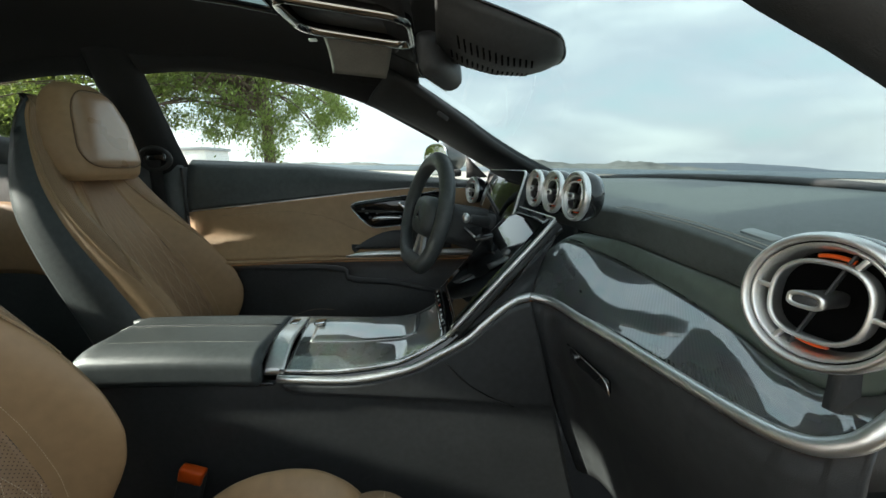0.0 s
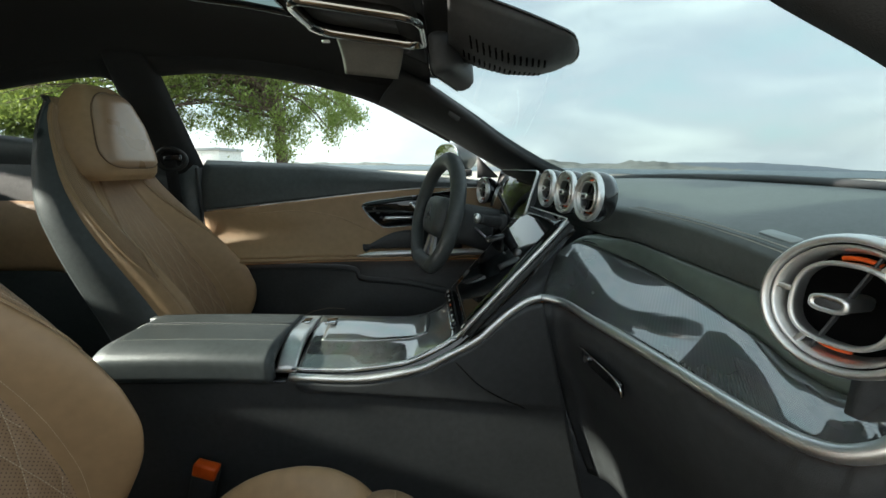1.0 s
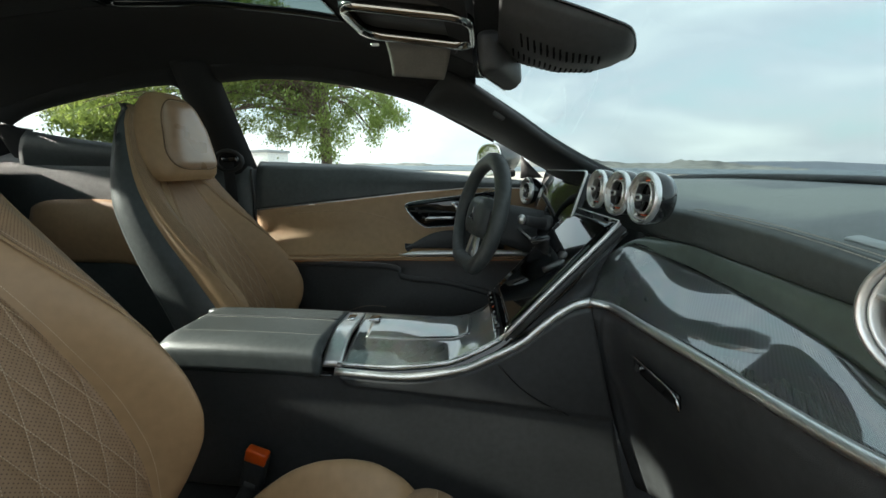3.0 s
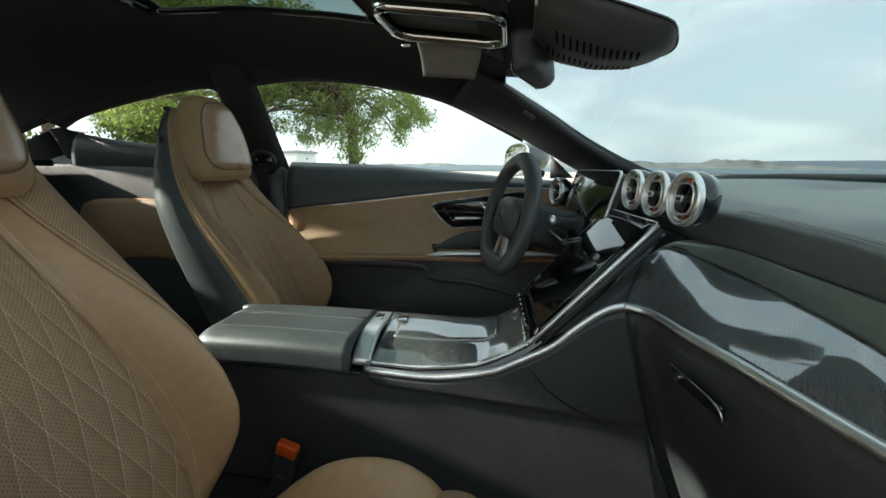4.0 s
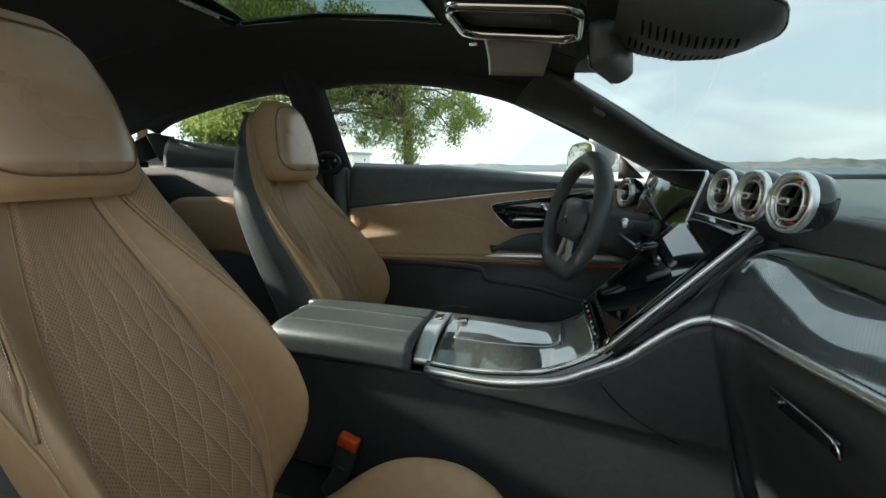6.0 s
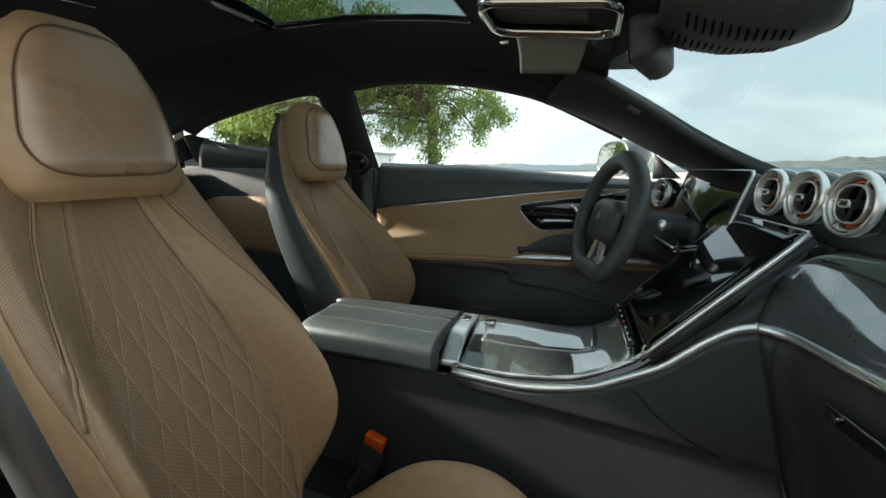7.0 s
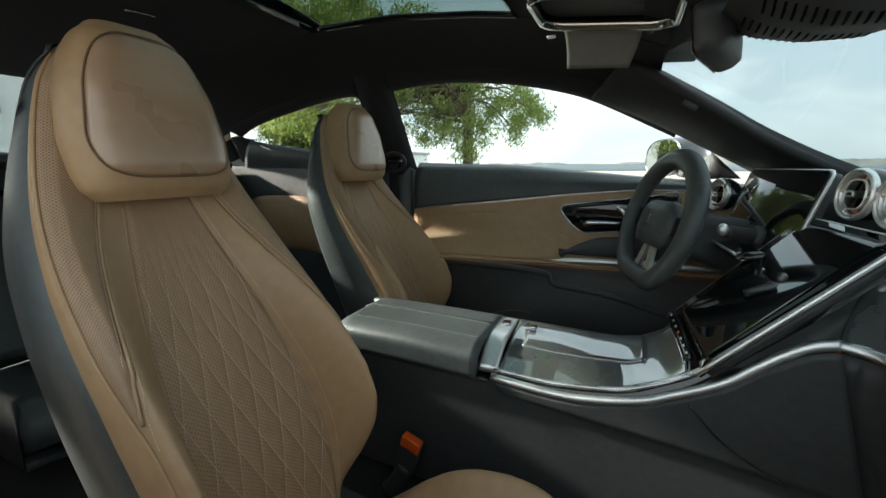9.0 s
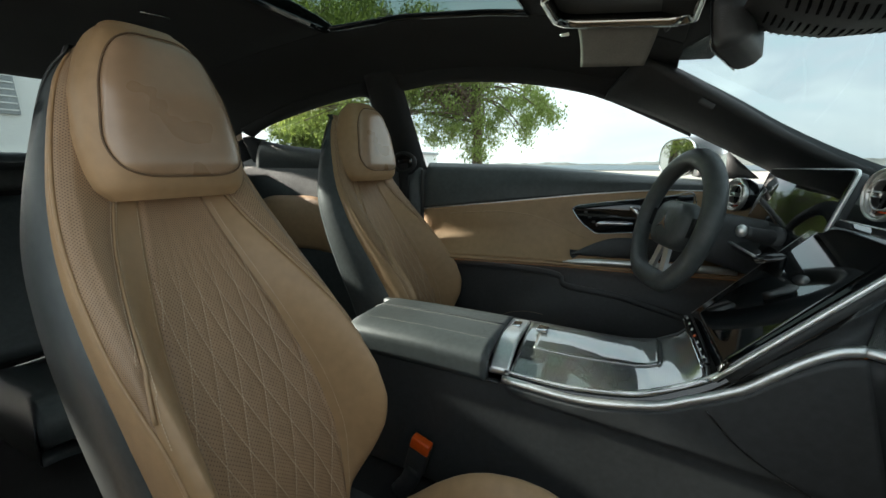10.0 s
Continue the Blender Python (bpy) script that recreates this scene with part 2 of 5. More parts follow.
def sheet(name, fn, nu, nv, mat, parent=None, label="", thick=0.0, flip=False, uv_size=None):
    """A surface fn(u, v) for u, v in 0..1, with thickness away from its face."""
    pts = [Vector(fn(i / (nu - 1), j / (nv - 1))) for j in range(nv) for i in range(nu)]
    g = [pts[j * nu:(j + 1) * nu] for j in range(nv)]
    ulen = sum((g[nv // 2][i + 1] - g[nv // 2][i]).length for i in range(nu - 1))
    vlen = sum((g[j + 1][nu // 2] - g[j][nu // 2]).length for j in range(nv - 1))
    uvs = [(i / (nu - 1) * ulen, j / (nv - 1) * vlen) for j in range(nv) for i in range(nu)]
    faces = quads(nu, nv)
    mid_p = g[nv // 2][nu // 2]
    mid_n = (g[nv // 2][min(nu // 2 + 1, nu - 1)] - g[nv // 2][nu // 2 - 1]).cross(g[min(nv // 2 + 1, nv - 1)][nu // 2] - g[nv // 2 - 1][nu // 2])
    flip = mid_n.dot(Vector((-0.1, 0.05, 1.1)) - mid_p) < 0
    if flip:
        faces = [f[::-1] for f in faces]
    if thick:
        nrm = [Vector((0, 0, 0)) for _ in pts]
        for f in faces:
            n = (pts[f[1]] - pts[f[0]]).cross(pts[f[3]] - pts[f[0]])
            n2 = (pts[f[2]] - pts[f[1]]).cross(pts[f[3]] - pts[f[2]])
            for k in f:
                nrm[k] = nrm[k] + n + n2
        N = len(pts)
        back = [p - (n.normalized() if n.length else Vector((0, 0, 1))) * thick for p, n in zip(pts, nrm)]
        faces = faces + [tuple(k + N for k in f[::-1]) for f in faces]
        rim = [i for i in range(nu)] + [j * nu + nu - 1 for j in range(1, nv)] + [(nv - 1) * nu + i for i in range(nu - 2, -1, -1)] + [j * nu for j in range(nv - 2, 0, -1)]
        for a, b in zip(rim, rim[1:] + rim[:1]):
            faces.append((b, a, a + N, b + N) if not flip else (a, b, b + N, a + N))
        pts, uvs = pts + back, uvs + uvs
    return mesh(name, pts, faces, mat, parent, label, uvs)


def loft(name, rings, mat, parent=None, label="", smooth=True, uvs=None):
    """Skins closed rings of equal length and caps both ends."""
    k = len(rings[0])
    v = [p for r in rings for p in r]
    f = quads(k, len(rings), True) + [tuple(range(k - 1, -1, -1)), tuple((len(rings) - 1) * k + i for i in range(k))]
    return mesh(name, v, f, mat, parent, label, uvs, smooth)


def tube(name, pts, ra, mat, parent=None, label="", rb=None, k=10, up=(0, 0, 1), closed=False, taper=None):
    """A rod of elliptic section along the points."""
    pts = [Vector(p) for p in pts]
    rings = []
    for i, p in enumerate(pts):
        if closed:
            d = (pts[(i + 1) % len(pts)] - pts[i - 1]).normalized()
        else:
            d = (pts[min(i + 1, len(pts) - 1)] - pts[max(i - 1, 0)]).normalized()
        s = d.cross(Vector(up)).normalized()
        w = s.cross(d).normalized()
        q = taper(i / (len(pts) - 1)) if taper else 1.0
        rings.append([p + s * math.cos(a) * ra * q + w * math.sin(a) * (rb or ra) * q for a in [2 * math.pi * j / k for j in range(k)]])
    if closed:
        v = [p for r in rings for p in r]
        f = quads(k, len(rings), True)
        n = len(rings) - 1
        f += [(n * k + j, n * k + (j + 1) % k, (j + 1) % k, j) for j in range(k)]
        return mesh(name, v, f, mat, parent, label)
    return loft(name, rings, mat, parent, label)


def box(name, size, at, mat, parent=None, label="", turn=None, bevel=0.004, seg=2, smooth=True):
    bm = bmesh.new()
    bmesh.ops.create_cube(bm, size=1, matrix=Matrix.Diagonal((*size, 1)))
    if bevel:
        bmesh.ops.bevel(bm, geom=bm.edges[:], offset=bevel, segments=seg, affect="EDGES", profile=0.6)
    bmesh.ops.transform(bm, matrix=Matrix.Translation(at) @ (turn or Matrix.Identity(4)), verts=bm.verts)
    return part(name, bm, mat, parent, label, smooth)


def rounded(w, h, r, k=5):
    """Outline of a rounded rectangle, anticlockwise."""
    out = []
    for cx, cy, a0 in ((w / 2 - r, h / 2 - r, 0), (-w / 2 + r, h / 2 - r, 90), (-w / 2 + r, -h / 2 + r, 180), (w / 2 - r, -h / 2 + r, 270)):
        for i in range(k + 1):
            a = radians(a0 + 90 * i / k)
            out.append((cx + r * math.cos(a), cy + r * math.sin(a)))
    return out


def plate(name, outline, m, depth, mat, parent=None, label="", bevel=0.0015):
    """A flat outline in the pose m, with rounded rim, depth along -z of m."""
    cx = sum(p[0] for p in outline) / len(outline)
    cy = sum(p[1] for p in outline) / len(outline)
    r = max(abs(outline[0][0] - cx), abs(outline[0][1] - cy), 1e-4)
    rings = []
    for dz, q in ((-depth, 1.0), (-bevel, 1.0), (-bevel * 0.3, 1 - bevel * 0.4 / r), (0, 1 - bevel / r)):
        rings.append([m @ Vector((cx + (x - cx) * q, cy + (y - cy) * q, dz)) for x, y in outline])
    ob = loft(name, rings, mat, parent, label)
    return ob


def dashes(name, paths, mat, parent, pitch=0.0065, size=0.0042, r=0.0008):
    """Rows of raised stitches along paths of points with normals."""
    v, f = [], []
    for path in paths:
        acc, nxt = 0.0, 0.0
        for (p, n), (q, _) in zip(path, path[1:]):
            seg = (q - p).length
            if seg < 1e-6:
                continue
            d = (q - p) / seg
            while nxt < acc + seg:
                c = p + d * (nxt - acc)
                s = n.cross(d).normalized() * r
                b = len(v)
                v += [c - s, c + s, c + n * r * 1.2, c + d * size - s, c + d * size + s, c + d * size + n * r * 1.2]
                f += [(b, b + 1, b + 2), (b + 3, b + 5, b + 4), (b + 1, b + 4, b + 5, b + 2), (b, b + 2, b + 5, b + 3)]
                nxt += pitch
            acc += seg
    return tagged(mesh(name, v, f, mat, parent, "light contrast stitching", smooth=False), kind="stuff")


# ---- outside ----
TILT_OUT = Matrix.Rotation(radians(1.75), 4, "Y")


def outside(p):
    return TILT_OUT @ Vector(p)


def bearing(az, dist, z=0.0):
    return Vector((dist * math.sin(radians(az)), dist * math.cos(radians(az)), z))


def ground_sheet():
    rad = [0, 3, 6, 10, 16, 25, 40, 70, 120, 300, 900, 4000]
    v, f, k = [], [], 72
    for r in rad:
        for i in range(k):
            a = 2 * math.pi * i / k
            p = Vector((r * math.cos(a), r * math.sin(a), 0))
            p.z = (0.04 * noise.noise(p * 0.2) if 5 < r < 100 else 0) - 0.05
            v.append(outside(p))
    f = quads(k, len(rad), True)
    return tagged(mesh("ground", v, f, M_ground), "pale dusty gravel ground round the parked car", "ground", kind="structure")


def sea_sheet():
    az = [a for a in range(-30, 100, 5)]
    rad = [(60, 0), (150, 0), (500, 0), (1500, 0), (4500, 0)]
    v = []
    for r, _ in rad:
        for a in az:
            rr = r if r > 60 else 60 + 25 * (1 + noise.noise(Vector((a * 0.07, 3, 0))))
            v.append(outside(bearing(a, rr, 0.02 + 0.0006 * rr)))
    return tagged(mesh("sea", v, [q[::-1] for q in quads(len(az), len(rad))], M_sea), "calm blue-grey sea beyond the shore", "sea", kind="structure")


def ridge(name, dist, rows, mat, label, rough, seed):
    """A chain of hills along bearings, rows of (bearing, elevation in degrees)."""
    v = []
    n = 240
    depth = [0.0, 0.06, 0.13, 0.2, 0.3]
    a0, a1 = rows[0][0], rows[-1][0]
    for j, dd in enumerate(depth):
        q = (0, 0.55, 0.85, 1.0, 0.7)[j]
        for i in range(n):
            a = a0 + (a1 - a0) * i / (n - 1)
            e = interp(rows, a) * 1.25
            h = dist * math.tan(radians(e)) * q
            wob = noise.fractal(Vector((a * 0.45, j * 0.8, seed)), 0.9, 2.1, 5) * rough * dist * 0.01 * (q if e > 0.02 else 0)
            v.append(outside(bearing(a, dist * (1 + dd), max(-2.0, h + wob) + (0.9 if j else -3))))
    return tagged(mesh(name, v, [q[::-1] for q in quads(n, len(depth))], mat, smooth=True), label, "hills", kind="structure")


ground_sheet()
sea_sheet()
ridge("hills", 700, [(-30, 0.0), (-14, 0.1), (-12, 0.22), (-10, 0.18), (-6, 0.05), (-3, 0.05), (2, 0.35), (6, 0.8), (9, 1.35), (10.4, 1.65), (11.5, 1.6), (13.3, 1.1), (16, 0.85), (18.5, 0.55), (21, 0.45), (23.5, 0.75), (25.9, 1.0), (28.6, 0.72), (31, 0.5), (34, 0.3), (37, 0.0)], M_hill, "low dry rocky hills with scrub along the shore", 0.85, 2.0)
ridge("far_hills", 2400, [(-28, 0.0), (-22, 0.1), (-14, 0.2), (-8, 0.15), (0, 0.15), (10, 0.3), (20, 0.4), (26, 0.65), (31, 0.85), (36, 0.82), (38, 0.85), (41, 0.66), (43.5, 0.5), (46, 0.2), (49, 0.05), (52, 0.0)], M_far_hill, "far hills across the bay, tinted blue for the haze", 0.10, 7.0)


def tree(name, base, trunk_h, clumps, label, leaves=330, size=0.055):
    root = thing(name, label, "tree", outside(base))
    b = Vector(base)
    top = b + Vector((0, 0, trunk_h))
    tube("trunk", [outside(p) for p in curve([b, b + Vector((0.03, 0.02, trunk_h * 0.5)), top], 8)], 0.09, M_bark, root, taper=lambda t: 1 - 0.6 * t)
    for c, r in clumps[::6]:
        start = b + Vector((0, 0, trunk_h * random.uniform(0.6, 1.0)))
        mid = (start + Vector(c)) / 2 + Vector((0, 0, 0.12))
        tube("limb", [outside(p) for p in curve([start, mid, c], 7)], 0.018, M_bark, root, taper=lambda t: 1 - 0.8 * t, k=6)
    v, f = [], []
    for c, r in clumps:
        for _ in range(int(leaves * (r / 0.4) ** 2)):
            d = Vector((random.gauss(0, 1), random.gauss(0, 1), random.gauss(0, 0.75)))
            d = d.normalized() * (random.random() ** 0.45) * r
            d.z *= 0.62
            p = Vector(c) + d + Vector([random.gauss(0, 0.05) for _ in range(3)])
            ax = Vector([random.gauss(0, 1) for _ in range(3)]).normalized()
            s = ax.cross(Vector((0.3, 0.2, 1))).normalized()
            q = size * random.uniform(0.6, 1.4)
            k = len(v)
            v += [outside(p - ax * q), outside(p + s * q * 0.42), outside(p + ax * q), outside(p - s * q * 0.42)]
            f.append((k, k + 1, k + 2, k + 3))
    mesh("crown", v, f, M_leaf, root, smooth=False)
    return root


def crown_clumps(rows, dist):
    """Foliage clumps at (bearing, elevation in degrees, radius in degrees, nearer or farther)."""
    out = []
    for az, el, r, dd in rows:
        d = dist + dd
        p = bearing(az, d)
        p.z = 1.05 + d * math.tan(radians(el) + radians(1.75) * math.sin(radians(az)))
        out.append((p, d * math.tan(radians(r))))
    return out


D = 5.2
TREE_LOW = table((-60, 4.0), (-46, 4.8), (-34, 5.0), (-31, 4.4), (-28, 3.2), (-26, 2.0), (-24.2, 1.2), (-22.4, 1.8), (-20.6, 4.6), (-18.5, 4.0), (-16.8, 2.9), (-15, 5.0), (-13.4, 6.4))
TREE_HIGH = table((-60, 20), (-30, 21), (-22, 15), (-19.5, 12.4), (-17, 10.8), (-15, 9.4), (-13.6, 7.6))
crown_rows = []
while len(crown_rows) < 640:
    az = random.uniform(-52, -13.4)
    lo, hi = TREE_LOW(az), TREE_HIGH(az)
    el = random.uniform(lo, hi)
    gap = noise.noise(Vector((az * 0.62, el * 1.05, 5.0)))
    edge = min(el - lo, az + 52, (hi - el) * 2)
    if gap < (0.02 if az > -23 else -0.24) or (az > -20.5 and gap < 0.12 and 4.4 < el < 5.8):
        continue
    crown_rows.append((az, el, random.uniform(0.40, 0.85) + 0.45 * min(1, max(0, edge) / 4), random.uniform(-0.8, 1.2)))
tree("tree", bearing(-24.4, D), 2.6, crown_clumps(crown_rows, D), "spreading green conifer beside the car", leaves=3300, size=0.020)
far_rows = []
for i in range(60):
    az = random.uniform(-66, -44)
    far_rows.append((az, random.uniform(3.5, 24 - abs(az + 56) * 1.1), random.uniform(1.6, 3.4), random.uniform(-0.5, 1.5)))
tree("tree", bearing(-56, 7.5), 3.6, crown_clumps(far_rows, 7.5), "tall green conifer behind the car", leaves=700, size=0.05)
far_rows = []
for i in range(50):
    az = random.uniform(-52, -38)
    far_rows.append((az, random.uniform(14, 27 - abs(az + 45) * 0.6), random.uniform(1.4, 2.8), random.uniform(-0.5, 1.5)))
tree("tree", bearing(-45, 8.5), 4.0, crown_clumps(far_rows, 8.5), "high green conifer rising above the others", leaves=600, size=0.055)


# ---- car shell ----
YM = 0.77          # mirror line of the body sides
YC = 0.86          # middle of the car


def wall_y(z):
    """Inner face of the glasshouse: leans inwards with height."""
    return 1.62 - (z - 1.0) * 0.35


def curve2(points, n):
    return [(p.x, p.z) for p in curve([(x, 0, z) for x, z in points], n)]


WIN_TOP = curve2([(-1.083, 1.396), (-0.92, 1.402), (-0.735, 1.390), (-0.574, 1.366), (-0.454, 1.340), (-0.335, 1.306), (-0.254, 1.273), (-0.161, 1.226), (-0.06, 1.172), (0.06, 1.108), (0.20, 1.03)], 34)
WIN_BELT = [(0.20, 0.985), (-0.09, 1.008), (-0.56, 1.062), (-1.046, 1.089)]
QUARTER = curve2([(-2.157, 1.272), (-2.013, 1.317), (-1.77, 1.356), (-1.518, 1.386), (-1.32, 1.398), (-1.27, 1.38)], 16) + curve2([(-1.25, 1.30), (-1.23, 1.14), (-1.29, 1.125), (-1.55, 1.165), (-1.752, 1.192), (-1.935, 1.219), (-2.101, 1.252)], 16)


def band(name, a, b, mat, parent, label="", mirror=False, thick=0.04, bulge=0.0):
    """A strip of wall between two rows of (x, z), both resampled to the same length."""
    n = 40

    def resample(rows):
        rows = [Vector((x, 0, z)) for x, z in rows]
        acc = [0]
        for p, q in zip(rows, rows[1:]):
            acc.append(acc[-1] + (q - p).length)
        return [(float(np.interp(acc[-1] * i / (n - 1), acc, [r.x for r in rows])), float(np.interp(acc[-1] * i / (n - 1), acc, [r.z for r in rows]))) for i in range(n)]

    ra, rb = resample(a), resample(b)

    def fn(u, v):
        i = u * (n - 1)
        k = min(int(i), n - 2)
        f = i - k
        xa, za = [ra[k][c] * (1 - f) + ra[k + 1][c] * f for c in (0, 1)]
        xb, zb = [rb[k][c] * (1 - f) + rb[k + 1][c] * f for c in (0, 1)]
        x, z = xa * (1 - v) + xb * v, za * (1 - v) + zb * v
        y = wall_y(z) - bulge * math.sin(math.pi * v) + 0.012 * (abs(2 * v - 1) ** 8)
        return (x, 2 * YM - y if mirror else y, z)
    return sheet(name, fn, n, 7, mat, parent, label, thick=thick, flip=mirror)


car = thing("car_body", "dark-lined coupe car body with black headliner and pillars", "car body", (-0.8, YC, 0.05), kind="structure")

# roof lining with the sunroof opening


def roof_z(x):
    return interp([(-2.9, 1.33), (-2.5, 1.485), (-2.0, 1.55), (-1.6, 1.575), (-1.24, 1.585), (-0.9, 1.565), (-0.6, 1.52), (-0.45, 1.49), (-0.25, 1.43), (-0.1, 1.365), (0.0, 1.32)], x)


def side_top(x):
    """Height of the roof rail above the side windows."""
    return interp([(-2.9, 1.10), (-2.5, 1.24), (-2.3, 1.285), (-2.1, 1.328), (-1.8, 1.385), (-1.45, 1.43), (-1.08, 1.44), (-0.9, 1.435), (-0.735, 1.425), (-0.574, 1.405), (-0.454, 1.384), (-0.335, 1.352), (-0.25, 1.338), (-0.1, 1.30), (0.0, 1.25)], x)


SUN_Y = 0.36      # half width of the roof opening
SUN_X0, SUN_X1 = -1.25, -0.46


def roof_pt(x, q, mirror):
    """q from 0 at the opening's edge to 1 at the rail."""
    zt, zs = roof_z(x), side_top(x)
    ys = wall_y(zs) - YC
    y = SUN_Y + (ys - SUN_Y) * q
    z = zt - 0.012 * q - (zt - zs - 0.012) * q ** 2.6
    return (x, YC - y - 2 * (YC - YM) * q if mirror else YC + y, z)


for mirror in (False, True):
    sheet("roof_lining", lambda u, v: roof_pt(-2.48 + 2.41 * u, v, mirror), 70, 16, M_fabric, car, thick=0.006, flip=mirror)
sheet("roof_lining", lambda u, v: (-2.48 + (SUN_X0 + 2.48) * u, YC + SUN_Y * (2 * v - 1), roof_z(-2.48 + (SUN_X0 + 2.48) * u)), 24, 8, M_fabric, car, thick=0.006)
sheet("roof_lining", lambda u, v: (SUN_X1 + (-0.07 - SUN_X1) * u, YC + SUN_Y * (2 * v - 1), roof_z(SUN_X1 + (-0.07 - SUN_X1) * u)), 16, 8, M_fabric, car, thick=0.006)

sunroof = thing("sunroof", "tinted glass panoramic sunroof with a black frame", "sunroof", (-0.84, YC, 1.56))
for mirror in (False, True):
    sgn = -1 if mirror else 1
    sheet("frame_rail", lambda u, v: (SUN_X0 + (SUN_X1 - SUN_X0) * u, YC + sgn * (SUN_Y + 0.004 - 0.014 * math.sin(v * 1.57)), roof_z(SUN_X0 + (SUN_X1 - SUN_X0) * u) - 0.006 + 0.016 * v), 20, 6, M_gloss, sunroof, thick=0.006, flip=not mirror)
sheet("frame_rail", lambda u, v: (SUN_X1 + 0.004 - 0.01 * v, YC + SUN_Y * (2 * u - 1), roof_z(SUN_X1) - 0.006 + 0.016 * v), 10, 5, M_gloss, sunroof, thick=0.006)
sheet("frame_rail", lambda u, v: (SUN_X0 - 0.004 + 0.01 * v, YC + SUN_Y * (2 * u - 1), roof_z(SUN_X0) - 0.006 + 0.016 * v), 10, 5, M_gloss, sunroof, thick=0.006, flip=True)
pane = sheet("pane", lambda u, v: (SUN_X0 + (SUN_X1 - SUN_X0) * u, YC + (SUN_Y + 0.01) * (2 * v - 1), roof_z(SUN_X0 + (SUN_X1 - SUN_X0) * u) + 0.012), 20, 6, M_roof_glass, sunroof, thick=0.005)
# outer roof skin
sheet("roof_skin", lambda u, v: (-2.48 + (SUN_X0 + 2.48) * u, YM + 0.70 * (2 * v - 1), roof_z(-2.48 + (SUN_X0 + 2.48) * u) + 0.055 - 0.10 * (2 * v - 1) ** 4), 24, 16, M_car_paint, car, thick=0.004)

# side walls above the belt: driver side whole, passenger side behind its open door
band("roof_rail", WIN_TOP[:29], [(x, side_top(x) + 0.03) for x in np.linspace(-1.10, -0.06, 24)], M_fabric, car, bulge=0.012)
for mirror in (False, True):
    band("roof_rail", QUARTER[:16][::-1], [(x, side_top(x) + 0.03) for x in np.linspace(-1.26, -2.25, 24)], M_fabric, car, mirror=mirror, bulge=0.01)
    band("centre_pillar", [(-1.088, 1.47), (-1.072, 1.30), (-1.046, 1.07), (-1.046, 0.95)], [(-1.28, 1.47), (-1.27, 1.30), (-1.235, 1.13), (-1.21, 0.95)], M_fabric, car, "black leather-grained centre pillar", mirror=mirror, bulge=0.035)
    band("quarter_sill", QUARTER[17:], [(-1.21, 0.95), (-1.55, 0.985), (-1.9, 1.01), (-2.25, 1.05)], M_black_leather, car, mirror=mirror, bulge=0.02)
    band("rear_pillar", [(-2.25, 1.272), (-2.25, 1.05)], [(-2.9, 1.10), (-2.9, 0.9)], M_fabric, car, mirror=mirror)
    band("rear_pillar", [(-2.16, 1.275), (-2.105, 1.252)], [(-2.26, 1.275), (-2.26, 1.05)], M_fabric, car, mirror=mirror)
    # body side below the belt, and its quarter trim
    s = -1 if mirror else 1
    ym = YM
    sheet("quarter_trim", lambda u, v: (-1.06 - 1.6 * u, ym + s * (0.81 - 0.05 * math.sin(3.14 * v) * (1 - 0.4 * u)), 0.12 + (0.95 + 0.12 * min(1, u * 1.6)) * v), 20, 12, M_black_leather, car, thick=0.03, flip=not mirror)
    tq = sheet("quarter_panel", lambda u, v: (-1.62 - 0.56 * u, ym + s * (0.775 - 0.035 * math.sin(3.14 * v) - 0.02 * math.sin(3.14 * u)), 0.64 + 0.30 * v - 0.04 * (2 * u - 1) ** 4), 18, 12, M_tan, car, "tan leather rear side panel", thick=0.03, flip=not mirror)
sheet("rear_shelf", lambda u, v: (-2.30 - 0.75 * v, YM + 0.78 * (2 * u - 1), 1.13 + 0.03 * v), 8, 6, M_fabric, car, thick=0.03)
sheet("rear_wall", lambda u, v: (-3.02 + 0.02 * v, YM + 0.80 * (2 * u - 1), 0.1 + 1.08 * v), 8, 8, M_fabric, car, thick=0.03)
sheet("floor_pan", lambda u, v: (-3.0 + 4.1 * u, YM + 0.84 * (2 * v - 1), 0.10), 14, 8, M_carpet, car, "black carpet", thick=0.03)
box("sill", (1.5, 0.09, 0.16), (-0.33, -0.03, 0.14), M_black_plastic, car, bevel=0.015)
# body sides outside, wheels are never seen
sheet("body_side", lambda u, v: (-2.9 + 2.0 * u, 1.70, 0.12 + 0.9 * v), 10, 6, M_car_paint, car, thick=0.004)
sheet("bulkhead", lambda u, v: (1.02, YM + 0.86 * (2 * u - 1), 0.1 + 0.86 * v), 8, 6, M_black_plastic, car, thick=0.02)
sheet("bonnet", lambda u, v: (1.06 + 0.9 * u, YM + 0.84 * (2 * v - 1), 0.93 - 0.16 * u - 0.05 * (2 * v - 1) ** 4), 12, 14, M_car_paint, car, "dark grey painted bonnet", thick=0.01)

# door out of view, in tan leather to bounce more light into the cabin
pdoor = tagged(sheet("passenger_door", lambda u, v: (-1.1 + 1.75 * u, -0.085 - 0.05 * math.sin(3.14 * v) * (1 - v), 0.12 + 0.74 * v), 12, 10, M_tan, None, thick=0.06, flip=True), "unseen tan passenger door, window lowered, bouncing light inside", "car door", kind="structure")
